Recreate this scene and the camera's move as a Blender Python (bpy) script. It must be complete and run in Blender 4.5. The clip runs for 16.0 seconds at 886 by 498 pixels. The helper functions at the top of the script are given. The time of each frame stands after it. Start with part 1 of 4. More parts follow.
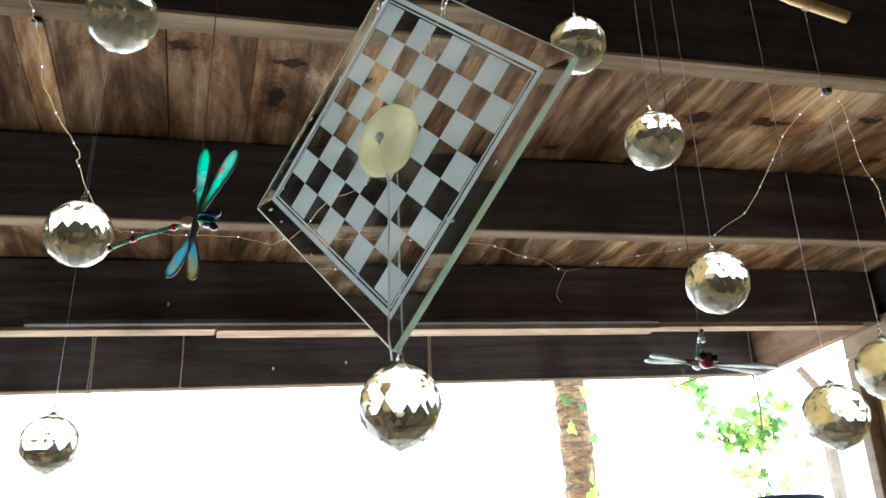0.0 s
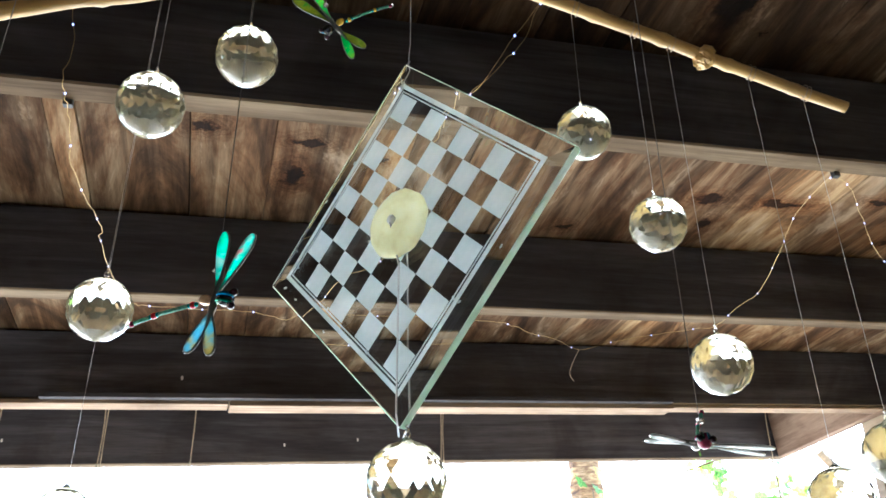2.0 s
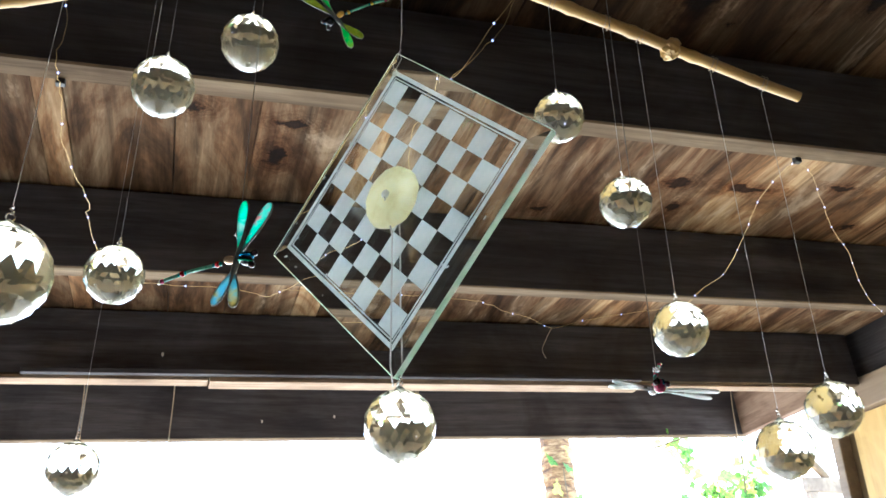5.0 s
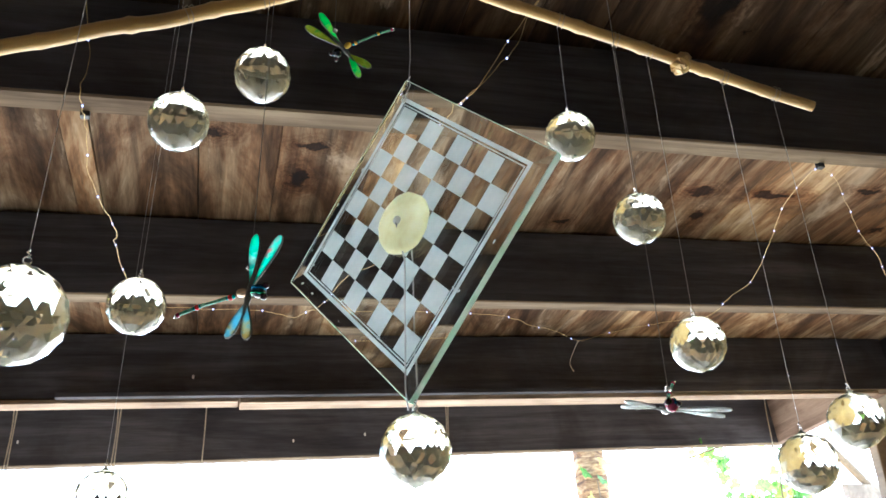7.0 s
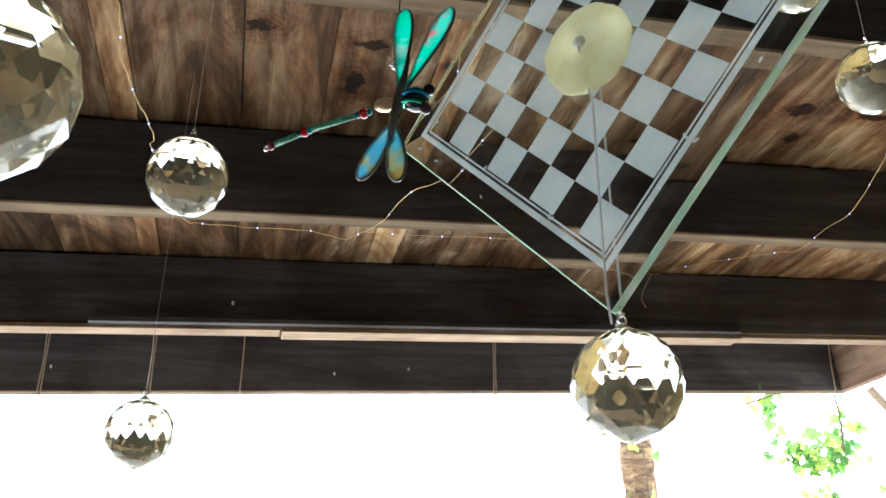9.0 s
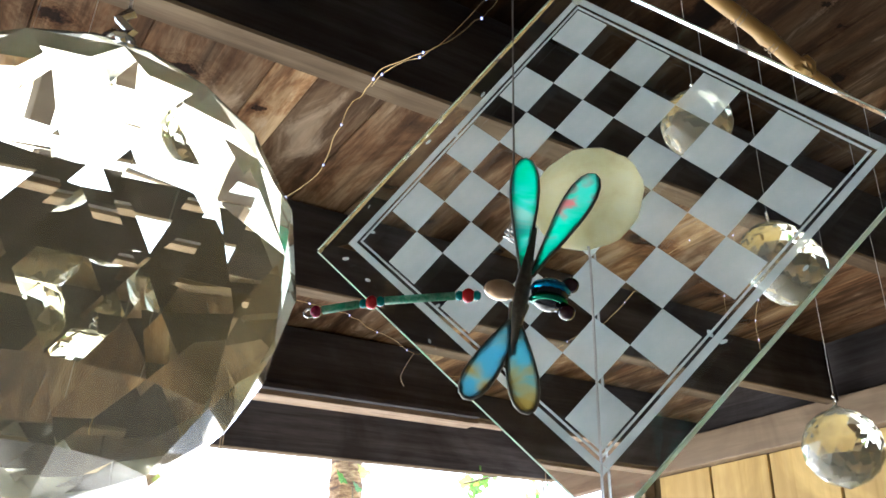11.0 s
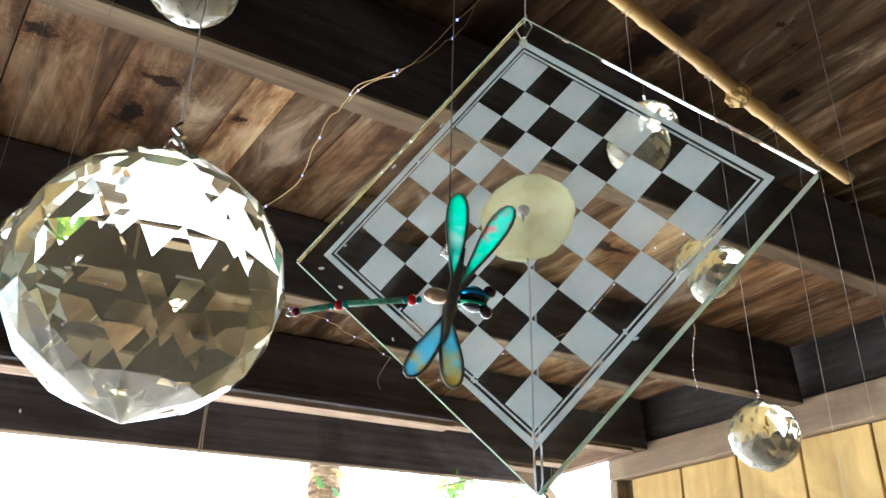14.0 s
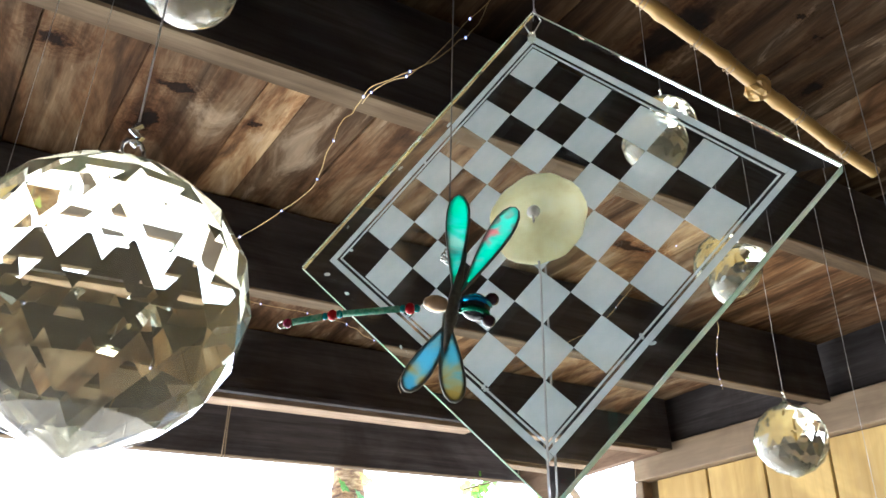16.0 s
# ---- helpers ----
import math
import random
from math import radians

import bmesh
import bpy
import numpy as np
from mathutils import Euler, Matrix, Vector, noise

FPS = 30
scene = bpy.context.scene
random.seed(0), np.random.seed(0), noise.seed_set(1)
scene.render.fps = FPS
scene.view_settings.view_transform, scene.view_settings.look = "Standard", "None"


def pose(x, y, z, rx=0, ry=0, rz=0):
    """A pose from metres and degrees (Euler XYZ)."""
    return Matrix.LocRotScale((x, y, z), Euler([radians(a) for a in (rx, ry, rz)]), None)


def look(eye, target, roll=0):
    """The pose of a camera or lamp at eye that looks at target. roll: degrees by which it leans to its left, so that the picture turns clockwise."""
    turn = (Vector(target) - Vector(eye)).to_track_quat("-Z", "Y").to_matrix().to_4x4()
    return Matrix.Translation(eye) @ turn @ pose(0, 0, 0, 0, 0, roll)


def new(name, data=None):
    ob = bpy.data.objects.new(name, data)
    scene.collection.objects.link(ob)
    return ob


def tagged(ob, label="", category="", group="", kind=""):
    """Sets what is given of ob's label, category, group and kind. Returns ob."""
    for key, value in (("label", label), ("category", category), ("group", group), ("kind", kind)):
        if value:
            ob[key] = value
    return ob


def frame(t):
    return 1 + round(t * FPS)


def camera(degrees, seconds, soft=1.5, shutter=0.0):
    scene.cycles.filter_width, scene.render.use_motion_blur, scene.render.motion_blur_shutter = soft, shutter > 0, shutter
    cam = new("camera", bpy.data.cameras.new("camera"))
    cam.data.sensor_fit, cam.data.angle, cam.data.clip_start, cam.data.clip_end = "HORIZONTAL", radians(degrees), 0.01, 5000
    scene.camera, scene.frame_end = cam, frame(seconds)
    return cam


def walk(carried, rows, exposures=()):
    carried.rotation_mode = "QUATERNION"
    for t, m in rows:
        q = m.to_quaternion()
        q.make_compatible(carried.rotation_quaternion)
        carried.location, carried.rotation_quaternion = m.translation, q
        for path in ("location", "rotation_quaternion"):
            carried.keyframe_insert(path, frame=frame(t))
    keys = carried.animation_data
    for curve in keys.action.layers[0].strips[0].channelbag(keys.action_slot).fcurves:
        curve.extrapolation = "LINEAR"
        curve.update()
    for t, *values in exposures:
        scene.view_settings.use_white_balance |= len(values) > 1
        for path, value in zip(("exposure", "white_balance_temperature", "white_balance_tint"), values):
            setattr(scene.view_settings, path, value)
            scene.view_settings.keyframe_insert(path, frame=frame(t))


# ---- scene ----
cam = camera(55.0, 16.0, soft=1.6)
PATH = [
    (0, (-0.3271, -0.1415, 1.4664), (-0.0680, 0.7422, 1.8562), -1.62),
    (0.5, (-0.3253, -0.1467, 1.4659), (-0.0627, 0.7401, 1.8462), -1.75),
    (1, (-0.3215, -0.1470, 1.4637), (-0.0722, 0.7427, 1.8461), -1.36),
    (1.5, (-0.3315, -0.1486, 1.4648), (-0.0848, 0.7197, 1.8952), -1.50),
    (2, (-0.3276, -0.1573, 1.4614), (-0.0947, 0.6935, 1.9323), -0.56),
    (2.5, (-0.3406, -0.1687, 1.4438), (-0.1196, 0.6839, 1.9174), -0.16),
    (3, (-0.3475, -0.1872, 1.4383), (-0.1111, 0.6651, 1.9048), -0.52),
    (3.5, (-0.3392, -0.2018, 1.4331), (-0.0903, 0.6494, 1.8952), -0.13),
    (4, (-0.3489, -0.1900, 1.4318), (-0.0864, 0.6617, 1.8854), -0.48),
    (6.5, (-0.3432, -0.2062, 1.4303), (-0.0905, 0.6446, 1.8909), -2.06),
    (7, (-0.3403, -0.2061, 1.4339), (-0.1088, 0.6469, 1.9017), -1.75),
    (7.5, (-0.3299, -0.1590, 1.4413), (-0.1217, 0.7147, 1.8809), -1.51),
    (8, (-0.3231, -0.1292, 1.4569), (-0.1323, 0.7656, 1.8606), -1.17),
    (8.5, (-0.3410, -0.0932, 1.4629), (-0.1597, 0.8073, 1.8583), -0.98),
    (8.7, (-0.3503, -0.0642, 1.4678), (-0.1675, 0.8346, 1.8663), -0.37),
    (10.8, (-0.4259, 0.0392, 1.5306), (0.0287, 0.8033, 1.9882), 2.75),
    (11, (-0.4259, 0.0440, 1.5347), (0.0505, 0.7930, 1.9952), 2.13),
    (11.5, (-0.4237, 0.0376, 1.5343), (0.0965, 0.7566, 1.9952), 0.71),
    (12, (-0.4226, 0.0351, 1.5351), (0.1067, 0.7441, 2.0011), 0.45),
    (12.5, (-0.4202, 0.0324, 1.5325), (0.1185, 0.7313, 2.0029), 0.22),
    (13, (-0.4205, 0.0231, 1.5287), (0.1179, 0.7217, 2.0000), 0.06),
    (13.5, (-0.4356, 0.0109, 1.5209), (0.0810, 0.7256, 1.9925), 0.95),
    (14, (-0.4448, 0.0008, 1.5136), (0.0499, 0.7337, 1.9806), 1.48),
    (14.5, (-0.4424, 0.0022, 1.5165), (0.0368, 0.7474, 1.9802), 1.66),
    (15, (-0.4460, 0.0045, 1.5137), (0.0283, 0.7530, 1.9771), 1.85),
    (15.5, (-0.4258, 0.0131, 1.5250), (0.0471, 0.7591, 1.9938), 1.54),
    (16, (-0.4347, 0.0066, 1.5202), (0.0392, 0.7525, 1.9882), 1.26),
]
walk(cam, [(t, look(eye, target, roll)) for t, eye, target, roll in PATH], [(0.0, 3.0, 5350, 5), (1.2, 3.05, 5350, 5), (2.0, 3.54, 5150, 6), (3.0, 3.52, 5150, 6), (7.0, 3.52, 5150, 6), (8.5, 3.12, 5300, 5), (10.8, 3.06, 5400, 9), (12.0, 3.16, 5400, 9), (16.0, 3.22, 5400, 9)])

# ---- light: high sun over the garden, shaded porch ----
SUN_EL, SUN_AZ = radians(47), radians(30)
world = bpy.data.worlds.new("sky")
scene.world = world
world.use_nodes = True
wn = world.node_tree.nodes
sky = wn.new("ShaderNodeTexSky")
sky.sky_type = "NISHITA"
sky.sun_disc = False
sky.sun_elevation, sky.sun_rotation = SUN_EL, SUN_AZ
sky.air_density, sky.dust_density = 1.0, 2.5
wn["Background"].inputs["Strength"].default_value = 0.13
world.node_tree.links.new(sky.outputs["Color"], wn["Background"].inputs["Color"])
sun_data = bpy.data.lights.new("sun", "SUN")
sun_data.energy, sun_data.angle, sun_data.color = 5.0, radians(0.5), (1.0, 0.95, 0.86)
sun = new("sun", sun_data)
sun_dir = Vector((math.sin(SUN_AZ) * math.cos(SUN_EL), math.cos(SUN_AZ) * math.cos(SUN_EL), math.sin(SUN_EL)))
sun.matrix_world = look((0, 0, 30), Vector((0, 0, 30)) - sun_dir)

# ---- the roof leans against the vertical: its own frame ----
PIVOT = Vector((0, 0, 1.5))
LEAN = Matrix(((0.99773, 0.00064, -0.06740), (0.00064, 0.99982, 0.01890), (0.06740, -0.01890, 0.99755))).to_4x4()
ROOF = Matrix.Translation(PIVOT) @ LEAN @ Matrix.Translation(-PIVOT)


def roofed(x, y, z):
    return ROOF @ Vector((x, y, z))


# ---- materials ----
def material(name):
    m = bpy.data.materials.new(name)
    m.use_nodes = True
    return m, m.node_tree, m.node_tree.nodes["Principled BSDF"]


def coords(tree, scale=(1, 1, 1), rot=(0, 0, 0)):
    tc = tree.nodes.new("ShaderNodeTexCoord")
    mp = tree.nodes.new("ShaderNodeMapping")
    mp.inputs["Scale"].default_value = scale
    mp.inputs["Rotation"].default_value = rot
    tree.links.new(tc.outputs["Object"], mp.inputs["Vector"])
    return mp


def noise_tex(tree, vec, scale, detail=6.0, rough=0.6, distort=0.0):
    n = tree.nodes.new("ShaderNodeTexNoise")
    n.inputs["Scale"].default_value = scale
    n.inputs["Detail"].default_value = detail
    n.inputs["Roughness"].default_value = rough
    n.inputs["Distortion"].default_value = distort
    tree.links.new(vec, n.inputs["Vector"])
    return n


def ramp(tree, fac, stops):
    r = tree.nodes.new("ShaderNodeValToRGB")
    els = r.color_ramp.elements
    while len(els) < len(stops):
        els.new(0.5)
    for e, (p, c) in zip(els, stops):
        e.position, e.color = p, (*c, 1)
    tree.links.new(fac, r.inputs["Fac"])
    return r


def mix(tree, a, b, fac, mode="MIX"):
    m = tree.nodes.new("ShaderNodeMix")
    m.data_type, m.blend_type = "RGBA", mode
    for sock, v in ((m.inputs[0], fac), (m.inputs[6], a), (m.inputs[7], b)):
        if hasattr(v, "links"):
            tree.links.new(v, sock)
        elif isinstance(v, (int, float)):
            sock.default_value = v
        else:
            sock.default_value = (*v, 1)
    return m.outputs[2]


def bump(tree, bsdf, height, strength, distance):
    b = tree.nodes.new("ShaderNodeBump")
    b.inputs["Strength"].default_value = strength
    b.inputs["Distance"].default_value = distance
    tree.links.new(height, b.inputs["Height"])
    tree.links.new(b.outputs["Normal"], bsdf.inputs["Normal"])


def wood(name, dark, mid, pale, along="y", islands=False, rough=0.75, streak=1.0, stain=None, knots=()):
    m, tree, bsdf = material(name)
    long, short = 0.9, 14.0
    sc = {"x": (long, short, short), "y": (short, long, short), "z": (short, short, long)}[along]
    mp = coords(tree, sc)
    vec = mp.outputs["Vector"]
    if islands:
        geo = tree.nodes.new("ShaderNodeNewGeometry")
        add = tree.nodes.new("ShaderNodeVectorMath")
        add.operation = "MULTIPLY_ADD"
        comb = tree.nodes.new("ShaderNodeCombineXYZ")
        for k in range(3):
            tree.links.new(geo.outputs["Random Per Island"], comb.inputs[k])
        add.inputs[1].default_value = (37, 53, 29)
        tree.links.new(comb.outputs[0], add.inputs[0])
        tree.links.new(vec, add.inputs[2])
        vec = add.outputs[0]
    n1 = noise_tex(tree, vec, 1.0, 8, 0.62, 1.6)
    base = ramp(tree, n1.outputs["Fac"], [(0.28, dark), (0.47, mid), (0.62, pale), (0.8, mid)])
    n2 = noise_tex(tree, vec, 4.2, 6, 0.7, 0.6)
    fine = ramp(tree, n2.outputs["Fac"], [(0.3, (0.5, 0.48, 0.46)), (0.62, (1, 1, 1))])
    col = mix(tree, base.outputs["Color"], fine.outputs["Color"], 0.75 * streak, "MULTIPLY")
    n5 = noise_tex(tree, vec, 15.0, 3, 0.6, 0.3)
    hair = ramp(tree, n5.outputs["Fac"], [(0.34, (0.55, 0.52, 0.5)), (0.55, (1, 1, 1))])
    col = mix(tree, col, hair.outputs["Color"], 0.35 * streak, "MULTIPLY")
    plain = coords(tree, (1, 1, 1)).outputs["Vector"]
    n3 = noise_tex(tree, plain, 3.1, 4, 0.6, 0.8)
    patch = ramp(tree, n3.outputs["Fac"], [(0.36, (0.42, 0.36, 0.32)), (0.58, (1, 1, 1))])
    col = mix(tree, col, patch.outputs["Color"], 0.6, "MULTIPLY")
    if islands:
        tone = ramp(tree, geo.outputs["Random Per Island"], [(0.0, (0.62, 0.55, 0.5)), (0.5, (1.0, 0.95, 0.9)), (1.0, (1.2, 1.12, 1.02))])
        col = mix(tree, col, tone.outputs["Color"], 0.8, "MULTIPLY")
    rust = noise_tex(tree, coords(tree, (7, 1.8, 7)).outputs["Vector"], 1.0, 6, 0.65, 1.6)
    if islands:
        blot = ramp(tree, rust.outputs["Fac"], [(0.37, (0.17, 0.115, 0.09)), (0.46, (0.58, 0.43, 0.33)), (0.55, (1, 1, 1))])
        col = mix(tree, col, blot.outputs["Color"], 0.85, "MULTIPLY")
        pale_ = ramp(tree, rust.outputs["Fac"], [(0.58, (0, 0, 0)), (0.75, (0.7, 0.7, 0.7))])
        col = mix(tree, col, (0.50, 0.40, 0.29), pale_.outputs["Color"])
    if knots:
        tc = tree.nodes.new("ShaderNodeTexCoord")
        warp = tree.nodes.new("ShaderNodeVectorMath")
        warp.operation = "MULTIPLY_ADD"
        wob = noise_tex(tree, tc.outputs["Object"], 30, 6, 0.72)
        tree.links.new(wob.outputs["Color"], warp.inputs[0])
        warp.inputs[1].default_value = (0.075, 0.06, 0)
        tree.links.new(tc.outputs["Object"], warp.inputs[2])
        least = None
        for kx, ky, krx, kry in knots:
            mp2 = tree.nodes.new("ShaderNodeMapping")
            mp2.inputs["Location"].default_value = (-(kx + 0.0375) / krx, -(ky + 0.03) / kry, 0)
            mp2.inputs["Scale"].default_value = (1 / krx, 1 / kry, 0)
            tree.links.new(warp.outputs[0], mp2.inputs["Vector"])
            ln = tree.nodes.new("ShaderNodeVectorMath")
            ln.operation = "LENGTH"
            tree.links.new(mp2.outputs["Vector"], ln.inputs[0])
            if least is None:
                least = ln.outputs["Value"]
            else:
                mn = tree.nodes.new("ShaderNodeMath")
                mn.operation = "MINIMUM"
                tree.links.new(least, mn.inputs[0])
                tree.links.new(ln.outputs["Value"], mn.inputs[1])
                least = mn.outputs[0]
        third = tree.nodes.new("ShaderNodeMath")
        third.operation = "MULTIPLY"
        third.inputs[1].default_value = 0.25
        tree.links.new(least, third.inputs[0])
        eye_ = ramp(tree, third.outputs[0], [(0.0, (0.10, 0.06, 0.05)), (0.19, (0.07, 0.045, 0.04)), (0.25, (0.34, 0.22, 0.16)), (0.32, (0.85, 0.72, 0.6)), (0.38, (0.52, 0.42, 0.36)), (0.45, (0.95, 0.88, 0.8)), (0.51, (0.64, 0.54, 0.47)), (0.6, (1, 0.96, 0.92)), (0.67, (0.78, 0.7, 0.64)), (0.8, (1, 1, 1))])
        col = mix(tree, col, eye_.outputs["Color"], 1.0, "MULTIPLY")
    if stain:
        n4 = noise_tex(tree, plain, 1.4, 5, 0.65, 1.5)
        f = ramp(tree, n4.outputs["Fac"], [(0.5, (0, 0, 0)), (0.66, (1, 1, 1))])
        col = mix(tree, col, stain, f.outputs["Color"])
    tree.links.new(col, bsdf.inputs["Base Color"])
    bsdf.inputs["Roughness"].default_value = rough
    bsdf.inputs["Specular IOR Level"].default_value = 0.12 if rough > 0.7 else 0.5
    bump(tree, bsdf, n2.outputs["Fac"], 0.5, 0.0015)
    return m


def plain(name, color, rough=0.5, metal=0.0, vary=0.15, scale=30.0, emit=None, power=0.0):
    m, tree, bsdf = material(name)
    v = coords(tree).outputs["Vector"]
    n = noise_tex(tree, v, scale, 5, 0.6)
    r = ramp(tree, n.outputs["Fac"], [(0.3, tuple(c * (1 - vary) for c in color)), (0.7, tuple(min(1, c * (1 + vary)) for c in color))])
    tree.links.new(r.outputs["Color"], bsdf.inputs["Base Color"])
    bsdf.inputs["Roughness"].default_value, bsdf.inputs["Metallic"].default_value = rough, metal
    if emit:
        bsdf.inputs["Emission Color"].default_value = (*emit, 1)
        bsdf.inputs["Emission Strength"].default_value = power
    return m


def glassy(name, color, ior=1.5, rough=0.0, weight=1.0):
    m, tree, bsdf = material(name)
    bsdf.inputs["Base Color"].default_value = (*color, 1)
    bsdf.inputs["Roughness"].default_value = rough
    bsdf.inputs["IOR"].default_value = ior
    bsdf.inputs["Transmission Weight"].default_value = weight
    return m


KNOTS = [(-0.35, 1.07, 0.024, 0.016), (0.69, 1.17, 0.03, 0.016), (0.41, 1.32, 0.016, 0.012), (-0.03, 1.13, 0.006, 0.008), (0.87, 1.17, 0.05, 0.012), (0.73, 1.27, 0.014, 0.02),
         (-0.74, 1.04, 0.011, 0.011), (0.62, 1.36, 0.018, 0.01), (1.1, 1.13, 0.03, 0.011), (-0.185, 1.2, 0.018, 0.03), (-0.17, 1.09, 0.026, 0.012), (1.25, 1.3, 0.02, 0.012),
         (0.42, 0.62, 0.03, 0.07), (0.72, 0.6, 0.012, 0.014), (0.62, 0.52, 0.006, 0.008), (0.5, 0.69, 0.006, 0.007), (0.56, 0.5, 0.007, 0.009)]
CEIL = wood("weathered planks", (0.062, 0.041, 0.025), (0.213, 0.148, 0.088), (0.353, 0.265, 0.167), "y", True, 0.8, knots=KNOTS)
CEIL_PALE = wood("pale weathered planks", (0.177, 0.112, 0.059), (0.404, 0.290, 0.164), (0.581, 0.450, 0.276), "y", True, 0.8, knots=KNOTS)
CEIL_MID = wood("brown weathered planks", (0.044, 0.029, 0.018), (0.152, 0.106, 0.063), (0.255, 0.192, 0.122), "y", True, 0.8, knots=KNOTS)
CEIL_DARK = wood("dark and shade-toned planks", (0.018, 0.013, 0.008), (0.073, 0.050, 0.030), (0.137, 0.100, 0.062), "y", True, 0.8, knots=KNOTS)
RAFTER = wood("dark stained rafter", (0.050, 0.047, 0.052), (0.078, 0.074, 0.081), (0.110, 0.104, 0.112), "x", False, 0.95, 0.8)
RAFTER_Y = wood("dark stained cross board", (0.040, 0.037, 0.038), (0.062, 0.057, 0.058), (0.09, 0.082, 0.083), "y", False, 0.95, 0.8)
RAFTER_LIT = wood("rafter underside lit brown", (0.078, 0.056, 0.034), (0.136, 0.101, 0.065), (0.192, 0.148, 0.096), "x", False, 0.95, 0.8)
TRIM = wood("bare trim lath", (0.19, 0.13, 0.085), (0.30, 0.215, 0.145), (0.41, 0.31, 0.22), "x")
RIMWOOD = wood("bare brown rim board", (0.12, 0.078, 0.055), (0.20, 0.135, 0.095), (0.27, 0.19, 0.135), "y", False, 0.95, 0.8)
TANWOOD = wood("tan painted board", (0.20, 0.145, 0.085), (0.27, 0.20, 0.125), (0.31, 0.235, 0.15), "y", False, 0.6, 0.35)
FENCEWOOD = wood("weathered fence rail", (0.12, 0.085, 0.06), (0.21, 0.155, 0.115), (0.30, 0.235, 0.18), "x")
SIDING = wood("yellow painted siding", (0.60, 0.41, 0.125), (0.70, 0.50, 0.17), (0.74, 0.54, 0.20), "z", False, 0.55, 0.2)
GAP = plain("siding groove", (0.10, 0.07, 0.03), 0.9)
BAMBOO = wood("dry bamboo", (0.44, 0.26, 0.08), (0.66, 0.44, 0.14), (0.78, 0.57, 0.23), "x", False, 0.42, 0.5)
# Clear glass: reflected garden yellow and glare haze are put into it.
CRYSTAL = glassy("cut crystal", (1.0, 0.98, 0.77), 1.52, 0.0, 0.87)
PLATE = glassy("clear plate glass", (0.97, 1.0, 0.985), 1.5)
LINE = glassy("clear nylon line", (0.95, 0.95, 0.95), 1.45, 0.25, 0.55)
STEEL = plain("thin steel wire", (0.75, 0.75, 0.74), 0.25, 1.0, 0.05)
LEAD = plain("dark solder", (0.16, 0.16, 0.145), 0.42, 0.85, 0.3, 900)
COPPER = plain("brass coloured wire", (0.42, 0.30, 0.12), 0.45, 0.7, 0.3, 200)
LED = plain("clear lamp bead", (0.9, 0.92, 1.0), 0.2, 0, 0.0, 30, (0.36, 0.42, 1.0), 0.28)
BLACK = plain("black staple", (0.02, 0.02, 0.02), 0.5)
POTBLACK = plain("matt black plastic", (0.008, 0.008, 0.008), 0.85)
# Low specular keeps the sky's reflection off the black.
POTBLACK.node_tree.nodes["Principled BSDF"].inputs["Specular IOR Level"].default_value = 0.15
CONCRETE = plain("patio concrete", (0.26, 0.24, 0.205), 0.9, 0, 0.25, 4.0)
GRAVEL = plain("pale dry ground", (0.50, 0.46, 0.39), 0.95, 0, 0.3, 1.6)
UNSEEN_TAN = plain("tan tone of unseen walls", (0.24, 0.19, 0.13), 0.9, 0, 0.12, 25)
TWINE = plain("grey twine", (0.34, 0.28, 0.20), 0.9, 0, 0.3, 300)
STEM = plain("woody stem", (0.16, 0.11, 0.06), 0.9, 0, 0.3, 60)


def etched():
    m, tree, bsdf = material("sandblasted glass")
    v = coords(tree).outputs["Vector"]
    n = noise_tex(tree, v, 70, 6, 0.65)
    r = ramp(tree, n.outputs["Fac"], [(0.3, (0.72, 0.83, 0.88)), (0.7, (0.90, 0.97, 1.0))])
    tree.links.new(r.outputs["Color"], bsdf.inputs["Base Color"])
    bsdf.inputs["Roughness"].default_value = 0.6
    tr = tree.nodes.new("ShaderNodeBsdfTranslucent")
    tree.links.new(r.outputs["Color"], tr.inputs["Color"])
    clear = tree.nodes.new("ShaderNodeBsdfTransparent")
    m1, m2 = tree.nodes.new("ShaderNodeMixShader"), tree.nodes.new("ShaderNodeMixShader")
    m1.inputs[0].default_value = 0.68
    tree.links.new(bsdf.outputs[0], m1.inputs[1])
    tree.links.new(tr.outputs[0], m1.inputs[2])
    m2.inputs[0].default_value = 0.48
    tree.links.new(m1.outputs[0], m2.inputs[1])
    tree.links.new(clear.outputs[0], m2.inputs[2])
    tree.links.new(m2.outputs[0], tree.nodes["Material Output"].inputs["Surface"])
    return m


def see_through(name, color, color2, scale, translucent=0.5, rough=0.12):
    """Coloured art glass or wax that passes light."""
    m, tree, bsdf = material(name)
    v = coords(tree).outputs["Vector"]
    n = noise_tex(tree, v, scale, 3, 0.5, 0.7)
    r = ramp(tree, n.outputs["Fac"], [(0.38, color), (0.62, color2)])
    tree.links.new(r.outputs["Color"], bsdf.inputs["Base Color"])
    bsdf.inputs["Roughness"].default_value = rough
    tr = tree.nodes.new("ShaderNodeBsdfTranslucent")
    tree.links.new(r.outputs["Color"], tr.inputs["Color"])
    m1 = tree.nodes.new("ShaderNodeMixShader")
    m1.inputs[0].default_value = translucent
    tree.links.new(bsdf.outputs[0], m1.inputs[1])
    tree.links.new(tr.outputs[0], m1.inputs[2])
    tree.links.new(m1.outputs[0], tree.nodes["Material Output"].inputs["Surface"])
    return m


